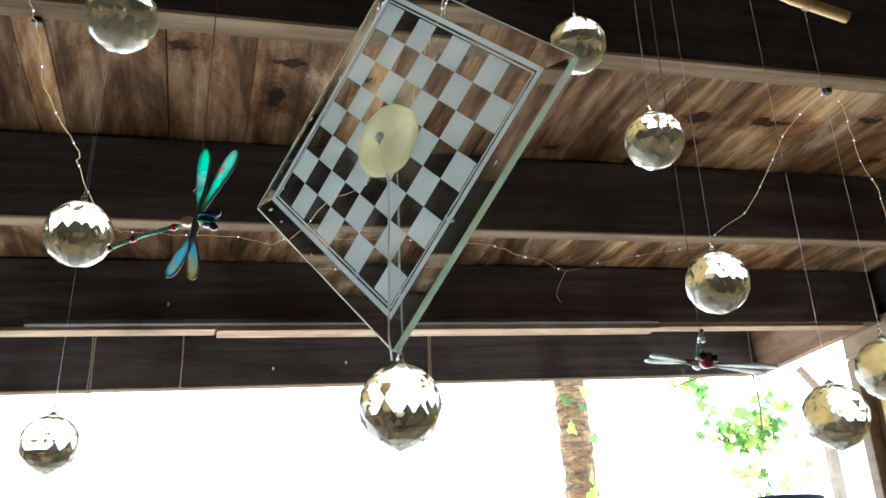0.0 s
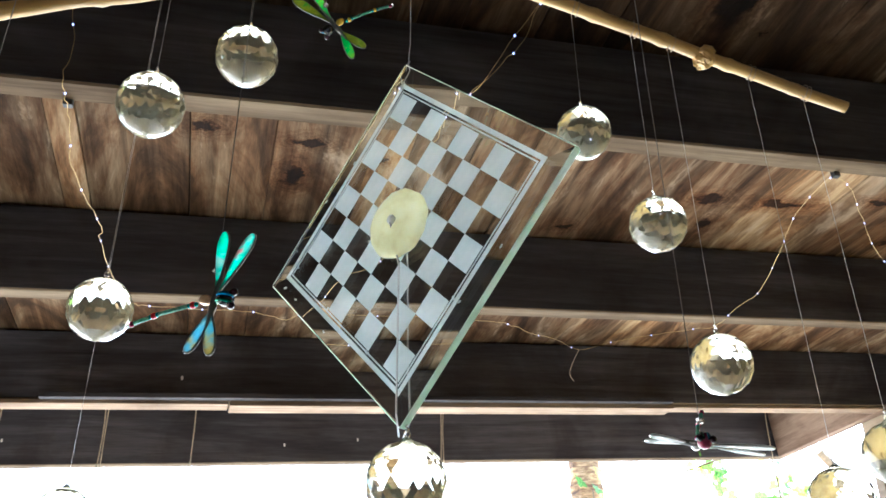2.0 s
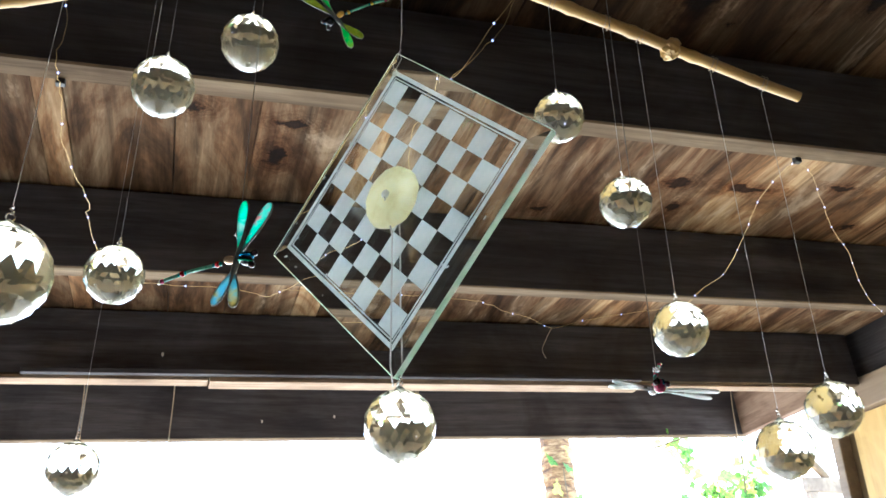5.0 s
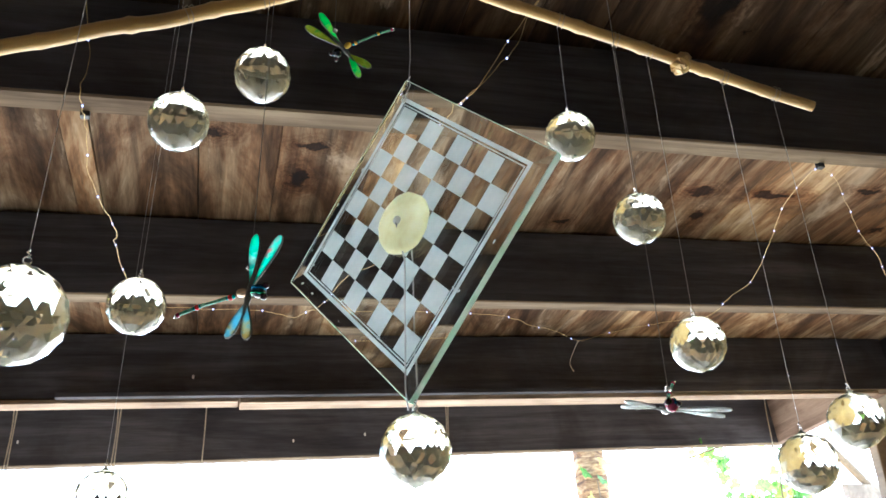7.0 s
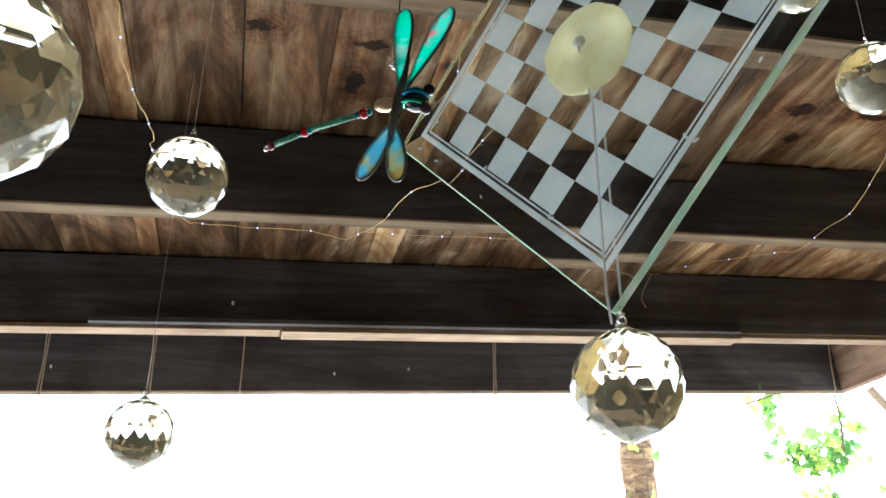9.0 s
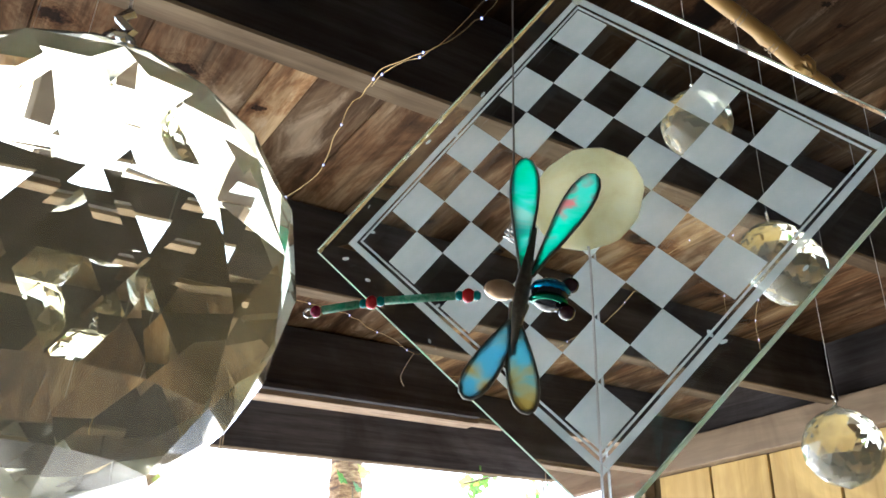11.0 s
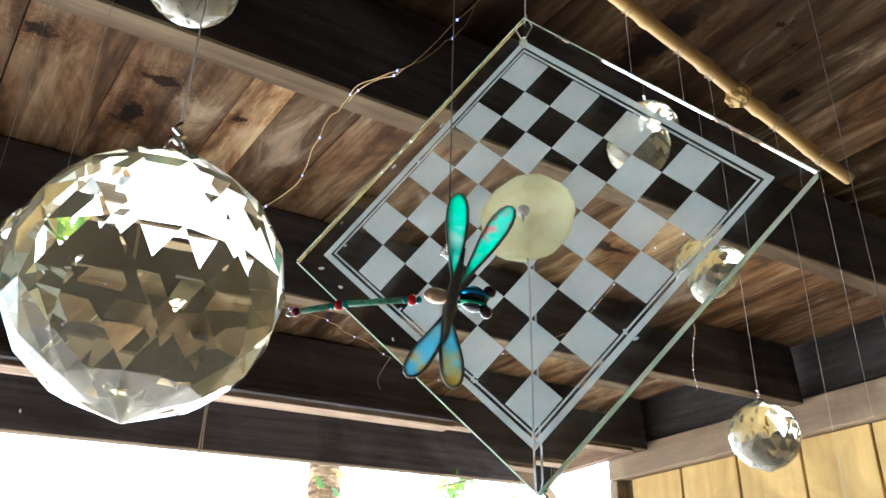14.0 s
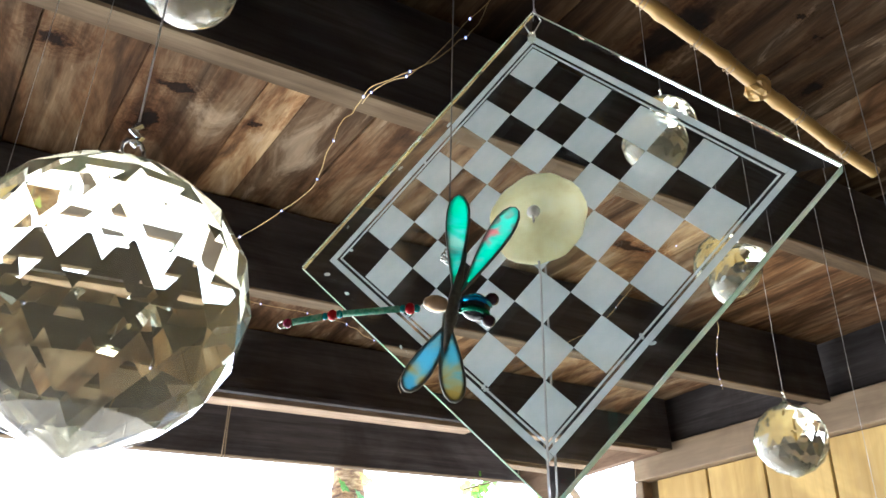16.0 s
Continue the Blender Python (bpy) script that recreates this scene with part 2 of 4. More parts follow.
ETCH = etched()
EDGE = see_through("ground glass edge", (0.74, 0.93, 0.80), (0.90, 0.98, 0.93), 60, 0.6)
def waxy():
    m, tree, bsdf = material("pale yellow wax")
    n = noise_tex(tree, coords(tree).outputs["Vector"], 110, 5, 0.6)
    r = ramp(tree, n.outputs["Fac"], [(0.25, (0.86, 0.80, 0.46)), (0.5, (0.97, 0.94, 0.62)), (0.75, (0.99, 0.98, 0.74))])
    tree.links.new(r.outputs["Color"], bsdf.inputs["Base Color"])
    bsdf.inputs["Roughness"].default_value = 0.35
    glow = tree.nodes.new("ShaderNodeBsdfTranslucent")
    tree.links.new(r.outputs["Color"], glow.inputs["Color"])
    m1 = tree.nodes.new("ShaderNodeMixShader")
    m1.inputs[0].default_value = 0.7
    tree.links.new(bsdf.outputs[0], m1.inputs[1])
    tree.links.new(glow.outputs[0], m1.inputs[2])
    tree.links.new(m1.outputs[0], tree.nodes["Material Output"].inputs["Surface"])
    bump(tree, bsdf, n.outputs["Fac"], 0.3, 0.0006)
    return m


WAX = waxy()
# Clear bead given near-white: its glint is put into the colour.
GLINT_BEAD = plain("bead with painted glint", (0.88, 0.90, 0.88), 0.25, 0, 0.05)


# ---- mesh helpers ----
def part(name, bm, mat, parent=None, label="", smooth=False):
    me = bpy.data.meshes.new(name)
    bm.to_mesh(me)
    bm.free()
    for f in me.polygons:
        f.use_smooth = smooth
    me.materials.append(mat)
    ob = new(name, me)
    if parent:
        ob.parent = parent
    if label:
        tagged(ob, label)
    return ob


def shared(name, me, parent, m=None):
    ob = new(name, me)
    ob.parent = parent
    if m:
        ob.matrix_basis = m
    return ob


def empty(name, place, label, category, group="", kind=""):
    ob = new(name)
    ob.empty_display_size = 0.02
    ob.matrix_basis = place if isinstance(place, Matrix) else Matrix.Translation(place)
    return tagged(ob, label, category, group, kind)


def add_box(bm, lo, hi, bevel=0.0):
    lo, hi = Vector(lo), Vector(hi)
    geo = bmesh.ops.create_cube(bm, size=1.0)
    for v in geo["verts"]:
        v.co = Vector([(lo[k] + hi[k]) / 2 + v.co[k] * (hi[k] - lo[k]) for k in range(3)])
    if bevel:
        edges = list({e for v in geo["verts"] for e in v.link_edges})
        bmesh.ops.bevel(bm, geom=edges, offset=bevel, segments=1, affect="EDGES")
    return bm


def box(lo, hi, bevel=0.0):
    return add_box(bmesh.new(), lo, hi, bevel)


def add_tube(bm, pts, radius, sides=6, cap=True):
    """A tube along points; radius may be a list."""
    pts = [Vector(p) for p in pts]
    radii = radius if isinstance(radius, (list, tuple)) else [radius] * len(pts)
    rings = []
    side = None
    for k, p in enumerate(pts):
        d = (pts[min(k + 1, len(pts) - 1)] - pts[max(k - 1, 0)]).normalized()
        if side is None:
            side = d.orthogonal().normalized()
        side = (side - d * side.dot(d)).normalized()
        up = d.cross(side)
        rings.append([bm.verts.new(p + radii[k] * (math.cos(a) * side + math.sin(a) * up)) for a in [2 * math.pi * j / sides for j in range(sides)]])
    for a, b in zip(rings, rings[1:]):
        for j in range(sides):
            bm.faces.new((a[j], a[(j + 1) % sides], b[(j + 1) % sides], b[j]))
    if cap:
        bm.faces.new(rings[0][::-1])
        bm.faces.new(rings[-1])
    return bm


def tube(pts, radius, sides=6, cap=True):
    return add_tube(bmesh.new(), pts, radius, sides, cap)


def ball(radius, place=(0, 0, 0), squash=(1, 1, 1), seg=12, rings=8):
    bm = bmesh.new()
    bmesh.ops.create_uvsphere(bm, u_segments=seg, v_segments=rings, radius=radius)
    for v in bm.verts:
        v.co = Vector([v.co[k] * squash[k] + place[k] for k in range(3)])
    return bm


def spline(pts, steps=6):
    """A smooth line through points."""
    pts = [Vector(p) for p in pts]
    out = []
    for k in range(len(pts) - 1):
        p0, p1, p2, p3 = pts[max(k - 1, 0)], pts[k], pts[k + 1], pts[min(k + 2, len(pts) - 1)]
        for s in range(steps):
            u = s / steps
            out.append(0.5 * (2 * p1 + (p2 - p0) * u + (2 * p0 - 5 * p1 + 4 * p2 - p3) * u * u + (3 * p1 - p0 - 3 * p2 + p3) * u ** 3))
    return out + [pts[-1]]


# ---- structure ----
g = part("ground", box((-300, -300, -0.3), (300, 300, -0.06)), GRAVEL)
tagged(g, "pale dry sunlit garden ground", "ground", kind="structure")
f = part("floor", box((-4.0, -3.0, -0.06), (2.0, 2.7, 0.0)), CONCRETE)
tagged(f, "grey concrete patio floor", "floor", kind="structure")

SEAMS = [-2.6, -2.42, -2.24, -2.06, -1.88, -1.7, -1.52, -1.34, -1.15, -0.96, -0.775, -0.6, -0.553, -0.372, -0.228, -0.05, 0.021, 0.14, 0.255, 0.452, 0.628, 0.808, 0.99, 1.165, 1.34, 1.52, 1.7, 1.84]
PLANK_Z = 2.38
bm = bmesh.new()
for a, b in zip(SEAMS, SEAMS[1:]):
    dz = random.uniform(-0.002, 0.002)
    slit = random.choice((0.0003, 0.0005, 0.0012))
    for y0, y1 in ((-2.6, 0.779), (0.781, 2.72)):
        add_box(bm, (a + slit, y0, PLANK_Z + dz), (b - 0.0004, y1, PLANK_Z + 0.022 + dz), 0.0012)
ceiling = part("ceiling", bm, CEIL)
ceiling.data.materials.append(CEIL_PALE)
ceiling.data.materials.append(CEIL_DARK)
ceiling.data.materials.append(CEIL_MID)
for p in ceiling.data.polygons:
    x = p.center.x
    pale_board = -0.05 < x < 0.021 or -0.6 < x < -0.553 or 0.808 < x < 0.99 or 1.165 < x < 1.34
    dark_toned = -0.96 < x < -0.775
    # House-side boards: the deeper porch shade is put into darker wood.
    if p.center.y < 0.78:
        pale_board, dark_toned = False, not 0.808 < x < 0.99
    p.material_index = 1 if pale_board else 2 if dark_toned else 3 if x < 0.255 else 0
ceiling.matrix_basis = ROOF
tagged(ceiling, "weathered brown knotty plank porch ceiling", "ceiling", kind="structure")
roof = part("roof", box((-2.62, -2.62, PLANK_Z + 0.03), (2.05, 2.74, PLANK_Z + 0.05)), plain("roll roofing", (0.1, 0.09, 0.08), 0.95))
roof.matrix_basis = ROOF
tagged(roof, "dark roofing felt over the porch planks", "roof", kind="structure")

CHALK = plain("pale paint spot", (0.72, 0.70, 0.66), 0.7)
NAILS = {3: [(-0.893, 0, 2.275), (-0.06, 0, 2.257), (0.18, 0, 2.273)], 2: [(-0.377, 0, 2.257)]}
for k in range(-5, 4):
    y = 0.78 + 0.61 * k
    r = part("rafter", box((-2.6, y - 0.02, 2.2), (1.82, y + 0.02, PLANK_Z - 0.003), 0.003), RAFTER)
    r.data.materials.append(RAFTER_LIT)
    # Undersides of the same wood, paler: light from below put into the colour.
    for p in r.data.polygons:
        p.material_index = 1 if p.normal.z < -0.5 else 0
    r.matrix_basis = ROOF
    for nx, ny, nz in NAILS.get(k, ()):
        part("nail_head", ball(0.006, (nx, y - 0.0205, nz), (0.55, 0.25, 1.0), 8, 6), CHALK, r, "pale paint spot over a nail")
    tagged(r, "dark brown stained wooden porch rafter", "rafter", "porch rafters", "structure")
for lo, hi, lab in (((-2.6, 1.976, 2.188), (-0.262, 2.026, 2.1985), "dark weathered lath under a rafter"), ((-0.258, 1.975, 2.184), (1.0, 2.036, 2.1985), "bare tan lath under a rafter"), ((1.004, 1.985, 2.190), (1.75, 2.03, 2.1985), "bare tan lath under a rafter")):
    t_ = part("trim", box(lo, hi, 0.0015), TRIM)
    t_.matrix_basis = ROOF
    tagged(t_, lab, "trim", kind="structure")
t_ = part("trim", box((-0.7, 1.952, 2.196), (0.99, 1.9735, 2.208), 0.001), RAFTER)
t_.matrix_basis = ROOF
tagged(t_, "thin dark strip along a rafter", "trim", kind="structure")
rim = part("rim_board", box((1.78, 2.025, 2.2), (1.82, 2.588, PLANK_Z - 0.003), 0.002), RIMWOOD)
rim.matrix_basis = ROOF
tagged(rim, "brown rim board at the porch corner", "board", kind="structure")

# yellow side wall with its tan header and corner post
WX = 1.8
wall = part("wall_east", box((WX + 0.03, -2.6, 0), (WX + 0.12, 2.2, 2.42)), GAP)
tagged(wall, "yellow painted grooved siding wall under a tan header", "wall", kind="structure")
edges_y = [1.225 + 0.2245 * k for k in range(-17, 5)]
for a, b in zip(edges_y, edges_y[1:]):
    part("siding_board", box((WX + 0.012, a + 0.004, 0), (WX + 0.029, min(b - 0.004, 2.15), 2.21), 0.002), SIDING, wall)
part("header_board", box((WX - 0.02, -2.6, 2.213), (WX + 0.0295, 2.2, 2.315), 0.003), TANWOOD, wall, "tan painted header board")
part("corner_post", box((WX - 0.02, 2.16, 0), (WX + 0.0295, 2.2, 2.21), 0.003), TANWOOD, wall, "tan painted corner post")
part("upper_wall", box((WX + 0.005, -2.6, 2.316), (WX + 0.0295, 2.19, 2.52)), RAFTER_Y, wall, "dark boarding above the header")
# Unseen back wall, toned dark so less light bounces to the ceiling.
back = part("wall_south", box((-2.75, -2.75, 0), (1.95, -2.62, 2.6)), UNSEEN_TAN)
tagged(back, "unseen tan house wall behind the porch, darkened to limit bounce", "wall", kind="structure")
# Unseen wall added on the open left so light enters only in front.
west = part("added_wall_west", box((-2.75, -2.618, 0), (-2.63, 2.2, 2.4)), UNSEEN_TAN)
tagged(west, "unseen tan wall added to keep side light out", "wall", kind="structure")


# ---- crystal balls ----
def cut_ball(radius):
    """A drop-topped ball cut in staggered rows of facets."""
    bm = bmesh.new()
    n, rows = 14, 9
    rings = []
    for k in range(rows):
        a = radians(-78 + 156 * k / (rows - 1))
        z, r = radius * math.sin(a), radius * math.cos(a)
        rings.append([bm.verts.new((r * math.cos(2 * math.pi * (j + 0.5 * (k % 2)) / n), r * math.sin(2 * math.pi * (j + 0.5 * (k % 2)) / n), z)) for j in range(n)])
    for k in range(rows - 1):
        a, b, odd = rings[k], rings[k + 1], k % 2
        for j in range(n):
            if odd:
                bm.faces.new((a[j], a[(j + 1) % n], b[(j + 1) % n]))
                bm.faces.new((a[j], b[(j + 1) % n], b[j]))
            else:
                bm.faces.new((a[j], a[(j + 1) % n], b[j]))
                bm.faces.new((a[(j + 1) % n], b[(j + 1) % n], b[j]))
    low, top = bm.verts.new((0, 0, -radius * 1.06)), bm.verts.new((0, 0, radius * 1.16))
    for j in range(n):
        bm.faces.new((low, rings[0][(j + 1) % n], rings[0][j]))
        bm.faces.new((top, rings[-1][j], rings[-1][(j + 1) % n]))
    bmesh.ops.recalc_face_normals(bm, faces=bm.faces)
    return bm


def ceil_z(x, y):
    """Height of the rafter or plank over a place."""
    over_rafter = min(abs(y - (0.766 + 0.61 * k)) for k in range(-5, 4)) < 0.022
    o, n = roofed(0, 0, 2.2 if over_rafter else PLANK_Z), LEAN.to_3x3() @ Vector((0, 0, 1))
    return o.z - (n.x * (x - o.x) + n.y * (y - o.y)) / n.z + 0.002


def crystal(place, radius, top_z, label, turn=0.0, group="hanging crystal balls"):
    thing = empty("crystal_ball", pose(*place, 0, 0, turn), label, "crystal ball", group)
    part("crystal", cut_ball(radius), CRYSTAL, thing)
    z0 = radius * 1.1
    loop = [(0.0016 * math.sin(a), 0.0, z0 + 0.0018 - 0.0018 * math.cos(a)) for a in [2 * math.pi * k / 10 for k in range(11)]]
    part("wire_loop", tube(loop, 0.00035, 5), STEEL, thing, "twisted steel wire loop")
    part("wire_twist", tube([(0, 0.0006, z0 + 0.003), (0.0007, 0, z0 + 0.0042), (-0.0005, 0.0004, z0 + 0.0053), (0.0004, 0, z0 + 0.0064)], 0.0006, 5), STEEL, thing)
    part("nylon_line", tube([(0, 0, z0 + 0.006), (0, 0, (top_z - place[2] + z0) / 2), (0, 0, top_z - place[2])], 0.00016, 5), LINE, thing, "fine clear nylon line")
    return thing


def stick(name, a, b, radius, ties, label):
    """A bamboo stick with nodes, from a to b, and thread tied round it."""
    a, b = Vector(a), Vector(b)
    d = b - a
    q = d.to_track_quat("X", "Z").to_matrix().to_4x4()
    thing = empty(name, Matrix.Translation(a) @ q, label, "bamboo stick")
    n = 48
    length = d.length
    pts, radii = [], []
    for k in range(n + 1):
        u = k / n
        s = u * length
        wob = 0.0009 * math.sin(9 * u + 1) + 0.0006 * math.sin(23 * u)
        node_ = sum(math.exp(-((s - c) / 0.0022) ** 2) for c in [0.03 + 0.058 * i for i in range(8)])
        pts.append((s, wob, 0.5 * wob))
        radii.append(radius * (1 - 0.12 * u) * (1 + 0.22 * node_))
    part("cane", tube(pts, radii, 10), BAMBOO, thing, "dry yellow bamboo cane", True)
    for s in ties:
        r = radius * 1.12
        ring = [(s + 0.0004 * k, r * math.cos(k * 0.7), r * math.sin(k * 0.7)) for k in range(20)]
        part("thread_tie", tube(ring, 0.00035, 5), TWINE, thing)
    return thing


RIGHT_A, RIGHT_B = Vector((-0.163, 0.302, 1.962)), Vector((0.130, 0.288, 1.880))
LEFT_A, LEFT_B = Vector((-0.300, 0.284, 1.918)), Vector((-0.525, 0.262, 1.790))


def over(a, b, x):
    return a + (b - a) * ((x - a.x) / (b.x - a.x))


right_x = [(-0.097, 1.822, 0.020), (-0.049, 1.752, 0.020), (-0.019, 1.652, 0.020), (0.047, 1.569, 0.020), (0.093, 1.600, 0.020)]
left_x = [(-0.336, 1.826, 0.020), (-0.387, 1.774, 0.020)]
right_len, left_len = (RIGHT_B - RIGHT_A).length, (LEFT_B - LEFT_A).length
right_stick = stick("bamboo_stick", RIGHT_A, RIGHT_B, 0.0054, [(x - RIGHT_A.x) / (RIGHT_B.x - RIGHT_A.x) * right_len for x, *_ in right_x], "thin dry bamboo stick hung with crystal balls")
stick("bamboo_stick", LEFT_A, LEFT_B, 0.0055, [(x - LEFT_A.x) / (LEFT_B.x - LEFT_A.x) * left_len for x, *_ in left_x], "dry yellow bamboo stick hung with crystal balls")
bm = ball(0.0098, (right_len * 0.6, 0.001, -0.001), (0.9, 0.95, 0.95), 14, 10)
for v in bm.verts:
    v.co += 0.003 * noise.noise_vector(v.co * 420)
part("gnarl", bm, BAMBOO, right_stick, "ragged knot on the cane")
for x, z, r in right_x:
    p = over(RIGHT_A, RIGHT_B, x)
    crystal((p.x, p.y, z), r, p.z, "clear faceted crystal ball on a line from a bamboo stick", random.uniform(0, 25))
for x, z, r in left_x:
    p = over(LEFT_A, LEFT_B, x)
    crystal((p.x, p.y, z), r, p.z, "clear faceted crystal ball on a line from a bamboo stick", random.uniform(0, 25))
crystal((-0.4185, 0.113, 1.564), 0.0190, ceil_z(-0.4185, 0.113), "clear faceted crystal ball on a line from the ceiling", 8)
crystal((-0.405, 0.360, 1.677), 0.020, ceil_z(-0.405, 0.360), "clear faceted crystal ball on a line from the ceiling", 20)
crystal((-0.425, 0.500, 1.578), 0.020, ceil_z(-0.425, 0.500), "clear faceted crystal ball low on a line from the ceiling", 8)
for a, b, x in ((RIGHT_A, RIGHT_B, -0.15), (LEFT_A, LEFT_B, -0.36)):
    p = over(a, b, x)
    hang = part("nylon_line", tube([p, (p.x, p.y, ceil_z(p.x, p.y))], 0.0003, 5), LINE)
    tagged(hang, "clear nylon line holding a bamboo stick", "line")

# ---- glass chessboard panel hung by its corner ----
SIDE, THICK, BEVEL = 0.158, 0.0052, 0.013
PANEL_AZ = -56.5
PANEL_TOP = Vector((-0.2389, 0.2390, 1.8026))
panel = empty("glass_panel", Matrix.Translation(PANEL_TOP) @ pose(0, 0, 0, 0, 0, PANEL_AZ), "clear glass chessboard panel with frosted squares hanging by a corner", "glass panel")
DIAG = Matrix.Translation((0, 0, -SIDE / math.sqrt(2))) @ Matrix.Rotation(radians(45), 4, "Y")
h = SIDE / 2
bm = bmesh.new()
loops = []
for s, yy in ((h, 0.0005), (h, 0.0040), (h - BEVEL, THICK)):
    loops.append([bm.verts.new((sx * s, yy, sz * s)) for sx, sz in ((-1, -1), (1, -1), (1, 1), (-1, 1))])
back_ring = [bm.verts.new((sx * h, 0, sz * h)) for sx, sz in ((-1, -1), (1, -1), (1, 1), (-1, 1))]
loops = [back_ring] + loops[1:]
for a, b in zip(loops, loops[1:]):
    for j in range(4):
        bm.faces.new((a[j], a[(j + 1) % 4], b[(j + 1) % 4], b[j]))
bm.faces.new(loops[0])
bm.faces.new(loops[-1])
for v in bm.verts:
    v.co.y = -v.co.y
bmesh.ops.recalc_face_normals(bm, faces=bm.faces)
bm.transform(DIAG)
part("plate", bm, PLATE, panel).visible_shadow = False
for k in range(4):
    bm = box((-h + 0.0002, -0.0041, h + 0.0001), (h - 0.0002, -0.0001, h + 0.0006))
    bm.transform(DIAG @ Matrix.Rotation(radians(90 * k), 4, "Y"))
    part("polished_edge", bm, EDGE, panel, "pale green ground glass edge")
CELL = SIDE * 0.80 / 8
bm = box((-CELL / 2, -THICK - 0.0003, -CELL / 2), (CELL / 2, -THICK - 0.00005, CELL / 2))
cell_me = bpy.data.meshes.new("etched_square")
bm.to_mesh(cell_me)
bm.free()
cell_me.materials.append(ETCH)
for i in range(8):
    for j in range(8):
        if (i + j) % 2 == 1:
            shared("etched_square", cell_me, panel, DIAG @ Matrix.Translation(((i - 3.5) * CELL, 0, (j - 3.5) * CELL)))
for half, wide in ((SIDE * 0.4075, 0.0008), (SIDE * 0.4255, 0.0026)):
    for k in range(4):
        bm = box((-half - wide / 2, -THICK - 0.0003, half - wide / 2), (half - wide / 2 - 0.0001, -THICK - 0.00005, half + wide / 2))
        bm.transform(DIAG @ Matrix.Rotation(radians(90 * k), 4, "Y"))
        part("etched_line", bm, ETCH, panel)
mid = -SIDE / math.sqrt(2)
# pale disc stuck on the middle, with the line of the lower ball through it
bm = bmesh.new()
prof = [(0.0195, 0.0), (0.0201, 0.002), (0.0196, 0.0045), (0.0172, 0.0065), (0.012, 0.0078), (0.0045, 0.0082), (0.0030, 0.0070), (0.0, 0.0068)]
rings = []
for r, d in prof[:-1]:
    ring = []
    for k in range(36):
        a = 2 * math.pi * k / 36
        w = 1 + (0.012 * math.sin(5 * a) + 0.014 * math.sin(11 * a + 1) if r > 0.018 else 0)
        ring.append(bm.verts.new((r * w * math.cos(a), -THICK - d, mid + r * w * math.sin(a))))
    rings.append(ring)
for a, b in zip(rings, rings[1:]):
    for k in range(36):
        bm.faces.new((a[k], a[(k + 1) % 36], b[(k + 1) % 36], b[k]))
bm.faces.new(rings[-1])
bmesh.ops.recalc_face_normals(bm, faces=bm.faces)
part("disc", bm, WAX, panel, "pale yellow wax-like round disc", True)
part("disc_bead", ball(0.0028, (0, -THICK - 0.0080, mid), (1, 0.6, 1)), GLINT_BEAD, panel, "small clear bead in the disc")
for k in range(16):
    u, w = random.uniform(-0.47, 0.2), random.choice((-1, 1)) * random.uniform(0.40, 0.475)
    bm = ball(0.0006 + 0.0006 * random.random(), (0, 0, 0), (1.6, 0.3, 0.7), 6, 4)
    bm.transform(DIAG @ Matrix.Translation((w * SIDE if k % 2 else u * SIDE, -0.0048, u * SIDE if k % 2 else -abs(w) * SIDE)) @ Matrix.Rotation(random.uniform(0, 3), 4, "Y"))
    part("chip", bm, ETCH, panel, "tiny pale chip in the glass")
LOWER = -0.2500
part("lower_line", tube([(0, -THICK - 0.009, mid - 0.001), (0, -THICK - 0.0014, mid - 0.025), (0, -THICK - 0.0014, 2 * mid + 0.006), (0, -0.0045, LOWER + 0.0215)], 0.0005, 6), LINE, panel, "clear line before the glass to the lower ball")
part("lower_line", tube([(0, 0.0012, mid - 0.001), (0, 0.0030, mid - 0.025), (0, 0.0040, 2 * mid + 0.006), (0, -0.0015, LOWER + 0.0215)], 0.0005, 6), LINE, panel, "clear line behind the glass to the lower ball")
part("hanging_line", tube([(0, -0.002, -0.004), (0, 0, 0.02), (0.0, 0.0, ceil_z(PANEL_TOP.x, PANEL_TOP.y) - PANEL_TOP.z)], 0.0003, 5), LINE, panel, "fine clear hanging line")
for s in (-1, 1):
    part("corner_tie", tube([(0, -THICK - 0.001, -0.016), (s * 0.004, -0.004, -0.006), (s * 0.0008, -0.002, 0.002), (0, 0, 0.006)], 0.00035, 5), LINE, panel)
part("corner_bead", ball(0.0026, (0, -THICK - 0.001, -0.0165), (0.8, 0.8, 1.2)), CRYSTAL, panel)
lower = crystal((PANEL_TOP.x, PANEL_TOP.y - 0.003, PANEL_TOP.z + LOWER), 0.0195, PANEL_TOP.z + LOWER + 0.0275, "clear faceted crystal ball hung below the glass panel", 4)


# ---- dragonflies of art glass and beads ----
def teardrop(length, width, n=22):
    """Outline of a wing from its root at 0 along +z."""
    pts = []
    for k in range(n):
        a = 2 * math.pi * k / n
        u = 0.5 - 0.5 * math.cos(a)
        w = width * 0.5 * math.sin(a) * (0.16 + 0.95 * u ** 1.1)
        pts.append((w, length * u))
    return pts


